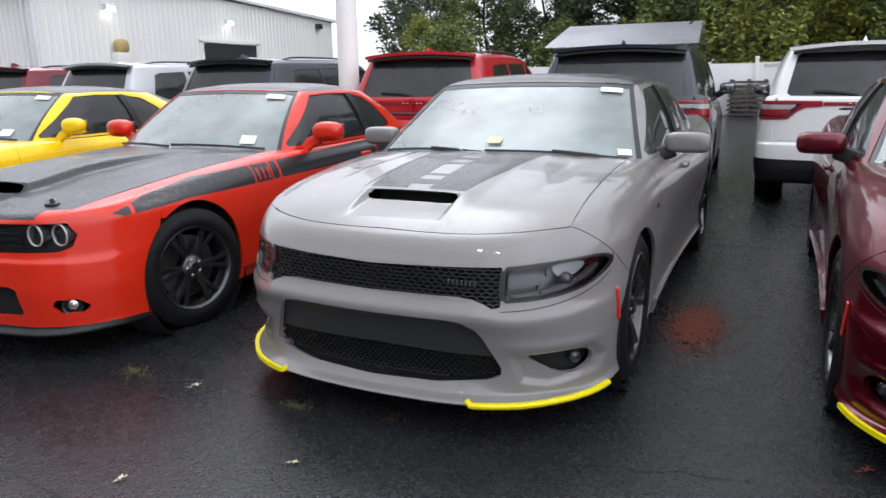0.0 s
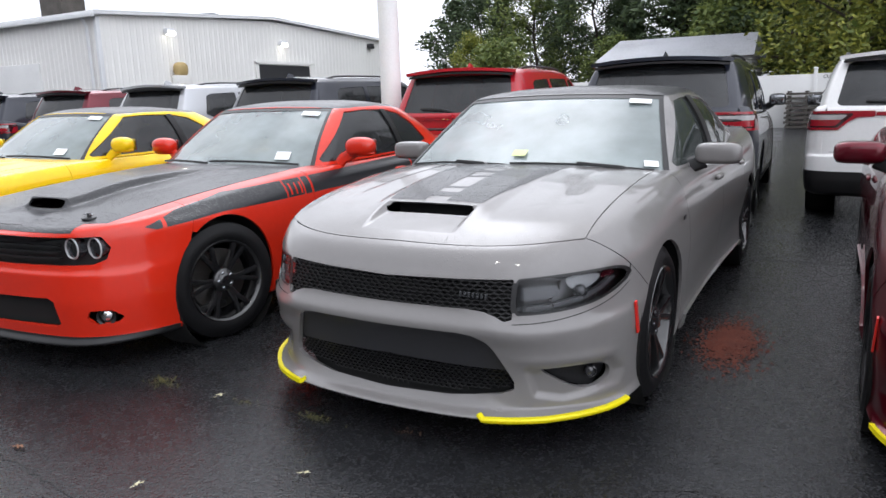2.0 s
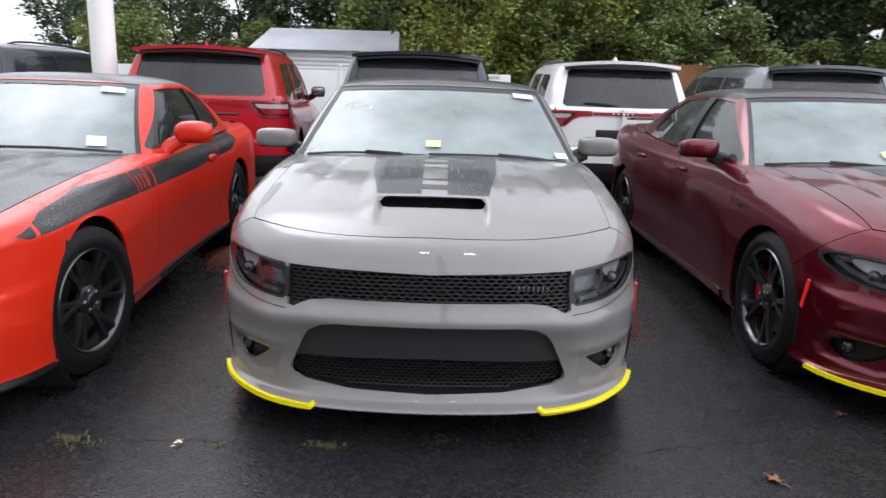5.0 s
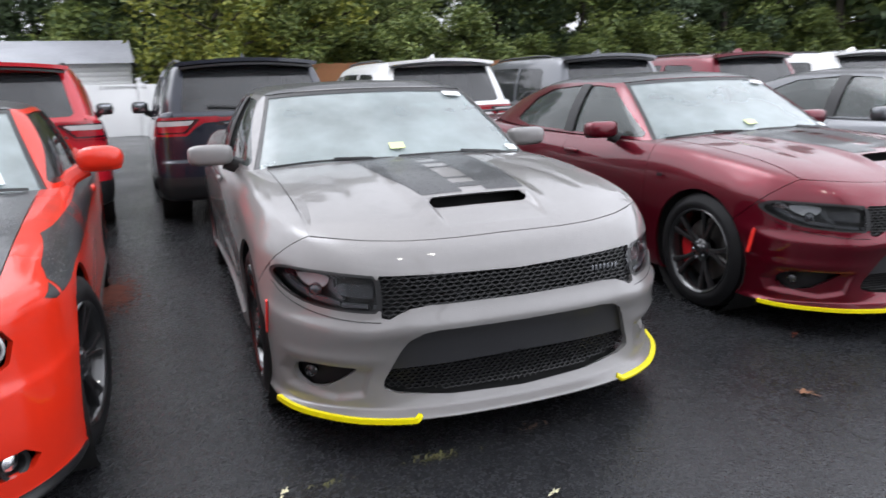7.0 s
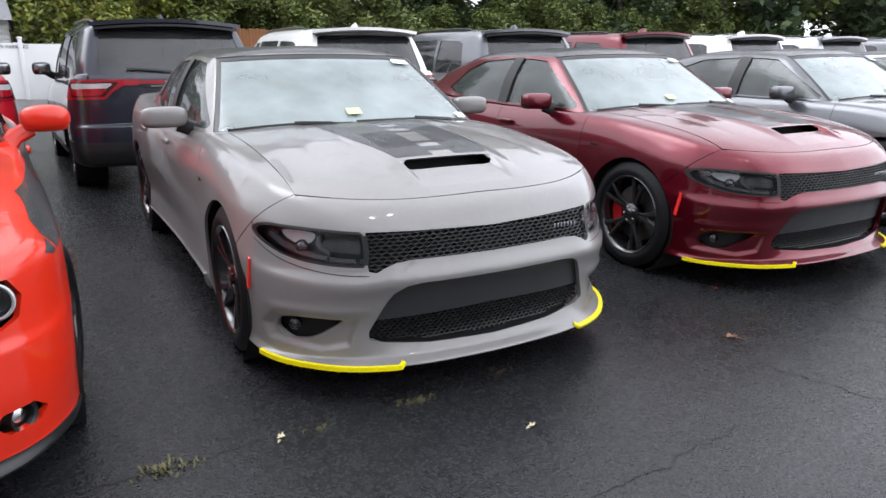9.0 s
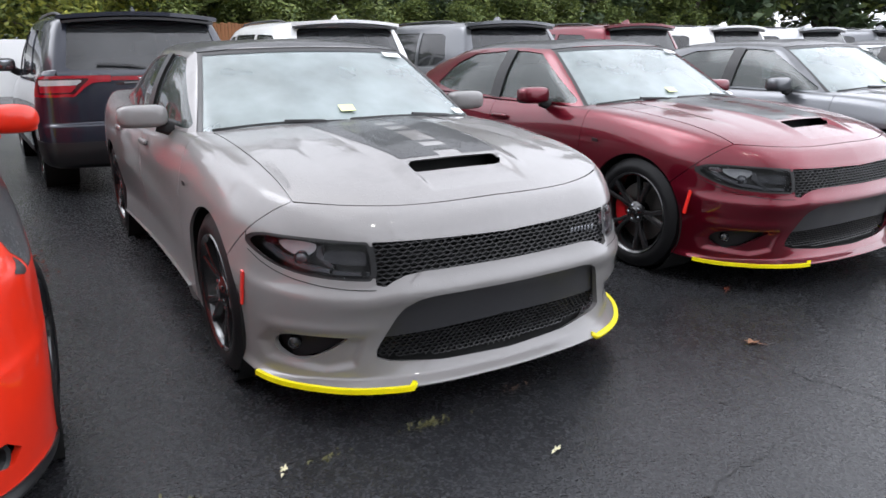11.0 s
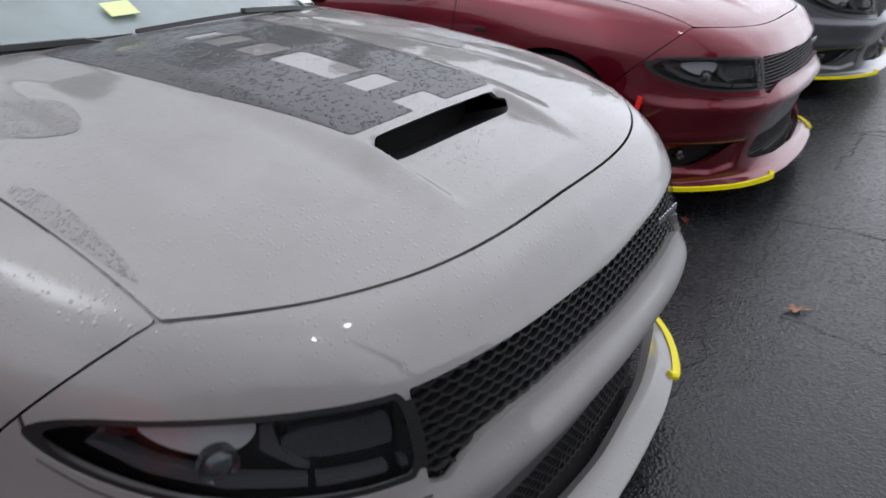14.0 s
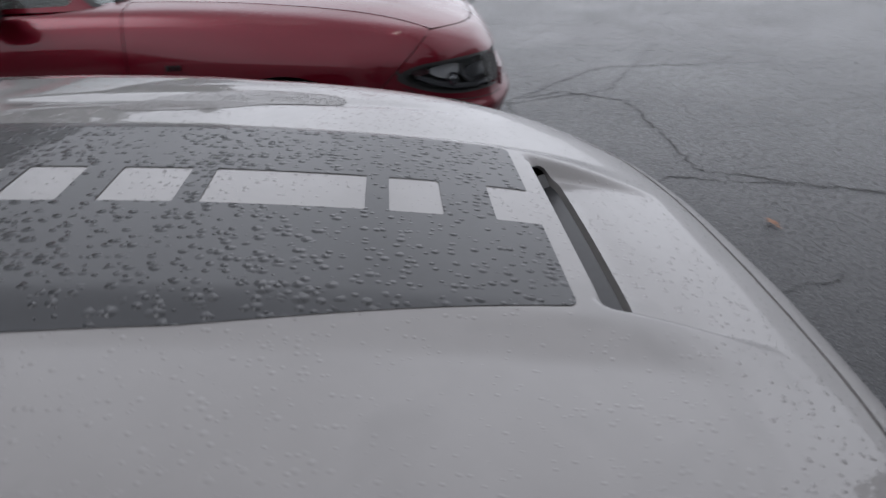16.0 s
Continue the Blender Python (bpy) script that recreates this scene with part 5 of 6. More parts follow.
def suv(m, label, body, rails=True):
    car = root("parked_suv", m, label, "car", "rear row of parked cars")
    sh = Shell(U_OUT, U_KEYS, u_top, 8)
    k = sh.k - 1
    a1, a2 = arch(.93, .385, .43), arch(3.975, .385, .43)
    L = sh.s[-1]
    made("front_body", panel(sh, np.linspace(-sh.s_at(1.6), sh.s_at(1.6), 120), np.linspace(0, k, 30), [a1]), body, car)
    for sgn in (-1, 1):
        made("front_door", panel(sh, np.linspace(sh.s_at(1.6), sh.s_at(2.66), 20) * sgn, np.linspace(1.2, k, 26), [keep((1, 2), [(1.604, .38), (2.64, .38), (2.64, 1.3), (1.604, 1.3)])], .012), body, car)
        made("rear_door", panel(sh, np.linspace(sh.s_at(2.6), sh.s_at(3.75), 24) * sgn, np.linspace(1.2, k, 26), [keep((1, 2), [(2.648, .38), (3.66, .38), (3.66, 1.3), (2.648, 1.3)]), a2], .012), body, car)
        made("rear_quarter", panel(sh, np.linspace(sh.s_at(3.6), sh.s_at(5.02), 70) * sgn, np.linspace(0, k, 50), [a2, lambda P: P[:, 1] - 3.666, lambda P: np.abs(P[:, 0]) - .7695 + np.where(P[:, 1] < 4.9, 1, 0)], .012), body, car)
        made("sill", panel(sh, np.linspace(sh.s_at(1.3), sh.s_at(3.6), 24) * sgn, np.linspace(0, 2.2, 10), [a1, a2, lambda P: .375 - P[:, 2]]), BLACK, car)
        mirror(car, sgn * 1.0, 1.85, 1.24, (.20, .11, .16), BLACK, 1.14)
        for y in (.93, 3.975):
            wheel_parts(car, "wheel", sgn * .80, y, .385, .265, sgn, rim_r=.255)
    tread_well(car, 3.975, .42, .385)
    tread_well(car, .93, .42, .385)
    s0 = sh.s_at(4.9)
    rear = lambda cuts, v, lift, thick=.0, n=90: joined(panel(sh, np.linspace(s0, L, n), v, cuts, thick, lift), panel(sh, np.linspace(-s0, -L, n), v, cuts, thick, lift))
    gate = made("tailgate", rear([keep((0, 2), [(0, .728), (.76, .735), (.768, 1.2), (0, 1.2)], 0)], np.linspace(3, k, 50), 0, .012), body, car)
    made("rear_bumper", rear([lambda P: .723 + .01 * np.abs(P[:, 0]) - P[:, 2]], np.linspace(.8, 5.2, 50), .003, .015), body, car)
    s1 = sh.s_at(4.42)
    low = [lambda P: .535 - P[:, 2]]
    made("rear_valance", joined(panel(sh, np.linspace(s1, L, 80), np.linspace(0, 3.6, 30), low, .01, .005), panel(sh, np.linspace(-s1, -L, 80), np.linspace(0, 3.6, 30), low, .01, .005)), BLACK, car, "black lower valance")
    made("gate_edge", rear([keep((0, 2), [(.73, .70), (.80, .70), (.80, 1.0), (.73, 1.0)], 0)], np.linspace(3, k, 50), -.005), body, gate)
    made("inner_shell", panel(sh, np.linspace(-L, L, 200), np.linspace(.3, k, 30), [a1, a2], 0, -.02), VOID, car)
    made("underbody", box(0, 2.5, .28, 1.7, 4.4, .06, .01), VOID, car)
    # racetrack tail lamps: red lens, bright inner block, and a thin band across
    for sgn in (-1, 1):
        half = lambda pts, sgn=sgn: [keep((0, 2), pts, .01), lambda P: P[:, 0] * sgn - .2]
        lens = [(.36, 1.142), (.70, 1.145), (.955, 1.138), (.96, .968), (.66, .972), (.575, 1.055), (.50, 1.098), (.36, 1.104)]
        ss = np.linspace(sh.s_at(4.70), L, 150) * sgn
        lamp = made("tail_lamp", panel(sh, ss, np.linspace(5.2, 8.4, 90), half(lens), .02, .012), TAIL, car, "red tail lamp lens")
        made("dark_lens", panel(sh, ss, np.linspace(5.2, 8.2, 90), half([(.665, .998), (.905, .994), (.905, 1.118), (.545, 1.120), (.60, 1.068)]), .004, .015), DARK_LENS, lamp, "dark red inner lens")
        made("reversing_lamp", panel(sh, ss, np.linspace(5.2, 8.2, 90), half([(.635, 1.078), (.885, 1.074), (.885, 1.104), (.60, 1.106)]), .004, .019), CLEAR_LENS, lamp, "clear reversing lamp")
        made("red_block", panel(sh, ss, np.linspace(5.2, 8.2, 90), half([(.685, 1.012), (.885, 1.010), (.885, 1.052), (.645, 1.056)]), .004, .019), TAIL, lamp)
    made("lamp_band", rear([keep((0, 2), [(0, 1.102), (.345, 1.104), (.345, 1.142), (0, 1.142)], 0)], np.linspace(5.2, 8.2, 90), .012, .015), TAIL, car, "thin red lamp band")
    made("gate_marks", joined(*[box((i - 2) * .055, 5.055, 1.122, .03, .012, .016, .003) for i in range(5)]), CHROME, gate, "row of plain bright bars")
    made("plate_recess", box(0, 5.045, .85, .60, .02, .17, .008), BLACK, gate)
    belt = [(0, 1.30, 1.10), (.42, 1.34, 1.095), (.80, 1.50, 1.075), (.875, 1.75, 1.075), (.885, 2.3, 1.08), (.885, 3.0, 1.085), (.885, 3.8, 1.09), (.87, 4.5, 1.11), (.79, 4.93, 1.165), (.45, 4.985, 1.175), (0, 5.0, 1.175)]
    mid = [(0, 1.68, 1.40), (.36, 1.70, 1.39), (.74, 1.85, 1.37), (.82, 2.02, 1.37), (.835, 2.4, 1.38), (.84, 3.0, 1.385), (.835, 3.8, 1.385), (.815, 4.4, 1.385), (.745, 4.82, 1.39), (.42, 4.885, 1.40), (0, 4.90, 1.40)]
    edge = [(0, 2.15, 1.710), (.32, 2.16, 1.705), (.62, 2.24, 1.685), (.685, 2.36, 1.685), (.71, 2.6, 1.695), (.72, 3.0, 1.700), (.715, 3.8, 1.695), (.70, 4.3, 1.685), (.655, 4.66, 1.675), (.38, 4.72, 1.695), (0, 4.735, 1.700)]
    crown = [(0, 2.25, 1.740), (.30, 2.26, 1.737), (.54, 2.34, 1.725), (.60, 2.45, 1.730), (.62, 2.65, 1.740), (.63, 3.0, 1.750), (.625, 3.8, 1.745), (.61, 4.25, 1.735), (.56, 4.6, 1.725), (.33, 4.68, 1.735), (0, 4.70, 1.740)]
    spine = [(0, 2.4, 1.760), (.15, 2.41, 1.760), (.27, 2.46, 1.755), (.30, 2.55, 1.760), (.31, 2.75, 1.768), (.315, 3.0, 1.775), (.31, 3.8, 1.770), (.30, 4.2, 1.760), (.28, 4.45, 1.755), (.16, 4.55, 1.758), (0, 4.57, 1.760)]
    ridge = [(0, y, 1.78) for y in (2.6, 2.61, 2.64, 2.7, 2.85, 3.0, 3.6, 4.0, 4.2, 4.3, 4.31)]
    loft = Loft([belt, mid, edge, crown, spine, ridge])
    ws = lambda P: -np.minimum(1.695 - P[:, 2], (.80 - .30 * (P[:, 2] - 1.08)) - np.abs(P[:, 0]) - .02 + np.where(P[:, 1] < 2.4, 0, -1))
    rg = lambda P: np.maximum(poly_sd(np.abs(P[:, 0]), P[:, 2], [(0, 1.205), (.645, 1.215), (.675, 1.24), (.605, 1.62), (.57, 1.645), (0, 1.655)], .01), 4.5 - P[:, 1])
    sided = lambda pts: hole((1, 2), pts, .02, where=lambda P: np.abs(P[:, 0]) > .6)
    w1 = [(1.95, 1.14), (2.60, 1.14), (2.60, 1.58), (2.40, 1.58)]
    w2 = [(2.70, 1.14), (3.58, 1.145), (3.56, 1.59), (2.70, 1.60)]
    w3 = [(3.70, 1.16), (4.20, 1.18), (4.42, 1.26), (4.32, 1.53), (4.22, 1.565), (3.68, 1.585)]
    cabin(car, loft, ws, [sided(w1), sided(w2), sided(w3)], rg, body, body, None, DARK_GLASS, DARK_GLASS)
    spoiler = made("roof_spoiler", sweep([(x, 4.76 - .09 * abs(x / .66) ** 2.5, 1.728 - .045 * (x / .66) ** 2) for x in np.linspace(-.655, .655, 21)], [(-.13, -.012), (.06, -.020), (.080, -.008), (.076, .018), (.03, .030), (-.13, .026)]), body, car, "roof spoiler over the rear window")
    made("spoiler_underside", sweep([(x, 4.79 - .09 * abs(x / .66) ** 2.5, 1.702 - .045 * (x / .66) ** 2) for x in np.linspace(-.63, .63, 21)], [(-.10, -.024), (.03, -.016), (.045, .003), (-.10, .0)]), BLACK, spoiler)
    made("brake_lamp", box(0, 4.838, 1.732, .24, .015, .022, .004), TAIL, spoiler, "red high brake lamp")
    made("rear_wiper", sweep([(.04, 4.995, 1.215), (.16, 4.985, 1.24), (.36, 4.975, 1.255), (.44, 4.97, 1.255)], [(-.012, -.008), (.012, -.008), (.008, .010), (-.008, .010)]), BLACK, gate, "black rear wiper")
    made("aerial_fin", ([(-.02, 4.25, 1.755), (.02, 4.25, 1.755), (.03, 4.48, 1.75), (-.03, 4.48, 1.75), (0, 4.44, 1.83), (0, 4.36, 1.815)], [(0, 1, 5), (1, 2, 4, 5), (2, 3, 4), (3, 0, 5, 4)]), body, car, angle=20)
    if rails:
        for sgn in (-1, 1):
            made("roof_rail", sweep([(sgn * .62, 2.5, 1.73), (sgn * .635, 2.62, 1.758), (sgn * .645, 3.1, 1.772), (sgn * .64, 3.9, 1.768), (sgn * .625, 4.2, 1.756), (sgn * .605, 4.35, 1.725)], ring(.014, 8)), BLACK, car, "black roof rail")
    interior(car, 1.45, 1.09, 2.5)
    return car


# ---- the ground ----
def asphalt():
    m = bpy.data.materials.new("wet_asphalt")
    m.use_nodes = True
    nt = m.node_tree
    n, l = nt.nodes, nt.links
    b = n["Principled BSDF"]
    co = n.new("ShaderNodeTexCoord")

    def noise_node(scale, detail=4, rough=.6):
        t = n.new("ShaderNodeTexNoise")
        t.inputs["Scale"].default_value, t.inputs["Detail"].default_value, t.inputs["Roughness"].default_value = scale, detail, rough
        l.new(co.outputs["Object"], t.inputs["Vector"])
        return t.outputs["Fac"]
    pud, mid, grit = noise_node(.8, 6), noise_node(6, 5), noise_node(260, 3)
    vo = n.new("ShaderNodeTexVoronoi")
    vo.inputs["Scale"].default_value = 98
    l.new(co.outputs["Object"], vo.inputs["Vector"])
    ramp = n.new("ShaderNodeValToRGB")
    ramp.color_ramp.elements[0].color, ramp.color_ramp.elements[1].color = (.0025, .0028, .0032, 1), (.030, .031, .034, 1)
    mul = n.new("ShaderNodeMath")
    mul.operation = "MULTIPLY_ADD"
    mul.inputs[1].default_value, mul.inputs[2].default_value = .55, 0
    l.new(mid, mul.inputs[0])
    add = n.new("ShaderNodeMath")
    add.operation = "MULTIPLY_ADD"
    add.inputs[1].default_value = .5
    l.new(vo.outputs["Color"], add.inputs[0])
    l.new(mul.outputs[0], add.inputs[2])
    l.new(add.outputs[0], ramp.inputs[0])
    l.new(ramp.outputs[0], b.inputs["Base Color"])
    wet = n.new("ShaderNodeMapRange")
    wet.inputs[1].default_value, wet.inputs[2].default_value, wet.inputs[3].default_value, wet.inputs[4].default_value = .36, .64, .13, .21
    l.new(pud, wet.inputs[0])
    # single grains stand dry or polished
    grain, dry = n.new("ShaderNodeSeparateColor"), n.new("ShaderNodeMapRange")
    l.new(vo.outputs["Color"], grain.inputs[0])
    dry.inputs[1].default_value, dry.inputs[2].default_value, dry.inputs[3].default_value, dry.inputs[4].default_value = .55, 1.0, 0.0, .28
    l.new(grain.outputs[1], dry.inputs[0])
    rough = n.new("ShaderNodeMath")
    l.new(wet.outputs[0], rough.inputs[0])
    l.new(dry.outputs[0], rough.inputs[1])
    l.new(rough.outputs[0], b.inputs["Roughness"])
    b.inputs["Specular IOR Level"].default_value = .27
    hgt = n.new("ShaderNodeMath")
    hgt.operation, hgt.inputs[1].default_value = "MULTIPLY_ADD", .3
    l.new(grit, hgt.inputs[0])
    l.new(vo.outputs["Distance"], hgt.inputs[2])
    bp = n.new("ShaderNodeBump")
    bp.inputs["Distance"].default_value = .0018
    bs = n.new("ShaderNodeMapRange")
    bs.inputs[1].default_value, bs.inputs[2].default_value, bs.inputs[3].default_value, bs.inputs[4].default_value = .38, .62, .8, 1.05
    l.new(pud, bs.inputs[0])
    l.new(bs.outputs[0], bp.inputs["Strength"])
    l.new(hgt.outputs[0], bp.inputs["Height"])
    l.new(bp.outputs[0], b.inputs["Normal"])
    return m


ASPHALT = asphalt()
made("ground", ([(-400, -400, 0), (400, -400, 0), (400, 400, 0), (-400, 400, 0)], [(0, 1, 2, 3)]), ASPHALT, None, "wet black asphalt of a car park", 0)
tagged(bpy.data.objects["ground"], "wet black asphalt of a car park", "ground", kind="structure")


def structure(ob, label, category):
    return tagged(ob, label, category, kind="structure")


# ---- leaves, weeds, cracks and dirt on the asphalt ----
CRACK = material("crack_fill", (0.006, 0.006, 0.006), 0.7)
RUST_DIRT = material("wet_red_mulch", (0.17, 0.034, 0.014), 0.7, var=0.3, scale=60)
LEAF_BROWN = material("brown_oak_leaf", (0.25, 0.11, 0.05), 0.5, var=0.2, scale=80)
LEAF_PALE = material("pale_fallen_leaf", (0.62, 0.58, 0.38), 0.5, var=0.1, scale=80)
DRY = material("dry_weed", (0.09, 0.045, 0.025), 0.7, var=0.3, scale=60)
WEED = material("grass_weed", (0.10, 0.095, 0.025), 0.6, var=0.3, scale=60)
rnd = random.Random(4)


def crack(points, width=.007):
    pts = []
    for (ax, ay), (bx, by) in zip(points, points[1:]):
        n = max(2, int(math.hypot(bx - ax, by - ay) / .05))
        pts += [(ax + (bx - ax) * i / n + rnd.gauss(0, .011), ay + (by - ay) * i / n + rnd.gauss(0, .011)) for i in range(n)]
    pts.append(points[-1])
    v, f = [], []
    for i, (x, y) in enumerate(pts):
        a, b = pts[max(i - 1, 0)], pts[min(i + 1, len(pts) - 1)]
        dx, dy = b[0] - a[0], b[1] - a[1]
        ln = math.hypot(dx, dy) + 1e-9
        w = width * rnd.uniform(.35, 1.2) / 2
        v += [(x - dy / ln * w, y + dx / ln * w, .002), (x + dy / ln * w, y - dx / ln * w, .002)]
        if i:
            f.append((2 * i - 2, 2 * i - 1, 2 * i + 1, 2 * i))
    structure(made("asphalt_crack", (v, f), CRACK), "thin dark crack in wet asphalt", "crack")


crack([(-2.2, .05), (-1.39, .02), (-.97, .06), (-.39, .03), (.054, .10), (.46, .09), (.85, .06), (1.5, .22)], .006)
crack([(1.5, .05), (2.16, .10), (2.17, -.32), (2.34, -.62), (2.0, -1.5)], .010)
crack([(3.0, .0), (3.86, -.05), (4.0, -.45), (3.68, -.82), (2.4, -.79), (1.9, -1.6)], .012)
crack([(3.9, -.1), (4.64, -.89), (4.49, -2.21)], .012)
crack([(3.76, .07), (3.99, -.78), (5.4, -1.6)], .009)
crack([(1.25, -.1), (1.18, -.45), (1.3, -.9)], .005)
crack([(-2.9, -1.0), (-1.6, -.8), (-.6, -.9), (.6, -.75)], .005)
crack([(1.0, 4.1), (1.9, 4.2), (-1.9, 4.0)], .01)


def oak_leaf(x, y, size, turn, mat, label):
    v, n = [(0, 0, .012)], 22
    for i in range(n):
        a = 2 * math.pi * i / n
        r = size * (.75 + .38 * math.cos(5 * a) * (1 if i % 2 else .8)) * (1.25 if math.cos(a) > .6 else 1)
        v.append((r * math.cos(a), r * .62 * math.sin(a), .006 + .012 * rnd.random()))
    v += [(-size * 1.9, .0, .006), (-size * .8, .006, .008), (-size * .8, -.006, .008)]
    f = [(0, 1 + i, 1 + (i + 1) % n) for i in range(n)] + [(n + 1, n + 2, n + 3)]
    ob = made("fallen_leaf", placed((v, f), Matrix.Rotation(turn, 4, "Z")), mat, None, label, 0)
    ob.location = (x, y, .0)
    tagged(ob, label, "leaf", "fallen leaves")


for x, y, s, t, mt, words in ((-.101, -.366, .020, .3, LEAF_PALE, "small pale leaf lying on wet asphalt"), (1.318, -.128, .040, 2.2, LEAF_BROWN, "brown oak leaf lying on wet asphalt"),
                              (-.974, .023, .022, 1.0, LEAF_PALE, "small pale leaf lying on wet asphalt"), (1.88, .45, .030, .5, RUST_DIRT, "small red leaf lying on wet asphalt"),
                              (2.75, -.35, .022, .9, RUST_DIRT, "small red leaf lying on wet asphalt"), (-1.35, -.75, .025, .2, LEAF_BROWN, "brown leaf lying on wet asphalt"), (1.75, -.85, .035, .2, LEAF_BROWN, "brown leaf lying on wet asphalt"),
                              (-.62, -.72, .018, 1.2, LEAF_PALE, "small pale leaf lying on wet asphalt")):
    oak_leaf(x, y, s, t, mt, words)


def weed(x, y, n, spread, height, mat=WEED, label="low tuft of grass in an asphalt crack"):
    v, f = [], []
    for i in range(n):
        a, r = rnd.uniform(0, 6.28), abs(rnd.gauss(0, spread))
        bx, by = r * math.cos(a) * 1.7, r * math.sin(a) * .6
        h, lean = height * rnd.uniform(.4, 1), rnd.uniform(0, 6.28)
        w = rnd.uniform(.002, .005)
        tx, ty = bx + h * 1.2 * math.cos(lean), by + h * 1.2 * math.sin(lean)
        k = len(v)
        v += [(bx - w, by, .001), (bx + w, by, .001), ((bx + tx) / 2 + w, (by + ty) / 2, h * .8), ((bx + tx) / 2 - w, (by + ty) / 2, h * .8), (tx, ty, h * .6)]
        f += [(k, k + 1, k + 2, k + 3), (k + 3, k + 2, k + 4)]
    ob = made("weed_tuft", (v, f), mat, None, label, 0)
    ob.location = (x, y, 0)
    tagged(ob, label, "weed", kind="stuff")


weed(-.39, .035, 70, .035, .022)
weed(.054, .10, 16, .02, .02, DRY, "dry brown weed in an asphalt crack")
weed(-1.39, .02, 60, .05, .03)
weed(-.80, .03, 24, .03, .015)


def mulch(x, y, rx, ry, n, label):
    v, f = [], []
    for i in range(n):
        a, r = rnd.uniform(0, 6.28), min(1.6, abs(rnd.gauss(0, .55)))
        cx, cy, s = rx * r * math.cos(a), ry * r * math.sin(a), rnd.uniform(.004, .013)
        t, z = rnd.uniform(0, 3.14), rnd.uniform(.001, .012) * (1.7 - r)
        k = len(v)
        for dx, dy, dz in ((-s, -s * .35, 0), (s, -s * .3, .002), (s * .9, s * .35, .004), (-s, s * .3, .002), (0, 0, .010)):
            v.append((cx + dx * math.cos(t) - dy * math.sin(t), cy + dx * math.sin(t) + dy * math.cos(t), z + dz))
        f += [(k, k + 1, k + 4), (k + 1, k + 2, k + 4), (k + 2, k + 3, k + 4), (k + 3, k, k + 4)]
    ob = made("mulch_patch", (v, f), RUST_DIRT, None, label, 0)
    ob.location = (x, y, 0)
    tagged(ob, label, "mulch", kind="stuff")


mulch(1.13, 1.85, .16, .40, 3000, "spilt red mulch on wet asphalt")
mulch(-1.72, 3.2, .16, .45, 1800, "spilt red mulch on wet asphalt")

# ---- workshop of ribbed grey metal ----
METAL = material("ribbed_grey_metal", (0.84, 0.83, 0.80), 0.45, var=0.05, scale=3)
TRIM = material("pale_metal_trim", (0.74, 0.75, 0.76), 0.4, var=0.05)
WHITE_BOARD = material("white_painted_boards", (0.78, 0.78, 0.77), 0.5, var=0.06, scale=5)
LIT = material("lit_wall_lamp", (0.9, 0.9, 0.85), 0.4, emit=((1, .97, .88), 14))
ROOF_METAL = material("weathered_sheet_roof", (0.40, 0.41, 0.44), 0.45, var=0.25, scale=2)
TIMBER = material("orange_fence_boards", (0.27, 0.105, 0.032), 0.7, var=0.2, scale=8)
OLD_WOOD = material("grey_old_timber", (0.085, 0.075, 0.065), 0.8, var=0.3, scale=10)
TAN = material("stained_tan_hood", (0.55, 0.40, 0.17), 0.6, var=0.2)


def ribbed(length, bottom, top_at, pitch=.30, depth=.022):
    """A wall of ribbed sheet along +x, facing -y, whose top follows top_at(x)."""
    v, f, x = [], [], 0.0
    while x < length:
        for dx, d in ((0, 0), (pitch * .62, 0), (pitch * .72, -depth), (pitch * .90, -depth)):
            v += [(x + dx, d, bottom), (x + dx, d, top_at(x + dx))]
        x += pitch
    for i in range(len(v) // 2 - 1):
        f.append((2 * i, 2 * i + 2, 2 * i + 3, 2 * i + 1))
    return v, f


shop = root("workshop", pose(-24.2, 16.2, 0), "grey ribbed metal workshop with lit wall lamps", "building")
gable = lambda y: 5.15 + .38 * (1 - abs(y - 9.8) / 9.8)
made("end_wall", placed(ribbed(19.6, 0, gable), pose(0, 0, 0, 0, 0, 90)), METAL, shop, angle=20)
made("side_wall", placed(ribbed(36, 0, lambda x: 5.0), pose(-36, 0, 0)), METAL, shop, angle=20)
made("back_core", box(-18, 9.9, 2.45, 35.7, 19.3, 4.9), METAL, shop, angle=0)
made("roof", ([(-36, -.25, 5.05), (.25, -.25, 5.05), (.25, 9.8, 5.62), (-36, 9.8, 5.62), (.25, 20, 5.05), (-36, 20, 5.05), (-36, -.25, 5.2), (.25, -.25, 5.2), (.25, 9.8, 5.74), (-36, 9.8, 5.74), (.25, 20, 5.2), (-36, 20, 5.2)],
              [(0, 1, 2, 3), (3, 2, 4, 5), (6, 7, 8, 9), (9, 8, 10, 11), (0, 1, 7, 6), (1, 2, 8, 7), (2, 4, 10, 8), (4, 5, 11, 10), (0, 3, 9, 6), (3, 5, 11, 9)]), TRIM, shop, angle=10)
made("upper_roof", ([(-30, 4, 5.5), (-4, 4, 5.5), (-4, 9.8, 6.3), (-30, 9.8, 6.3), (-4, 15.6, 5.5), (-30, 15.6, 5.5)], [(0, 1, 2, 3), (3, 2, 4, 5), (1, 4, 2), (0, 3, 5)]), ROOF_METAL, shop, angle=10)
made("gutter", box(-18, -.33, 5.02, 36.6, .16, .16, .02), TRIM, shop)
made("corner_trim", box(.03, -.03, 2.5, .16, .16, 5.0, .01), TRIM, shop)
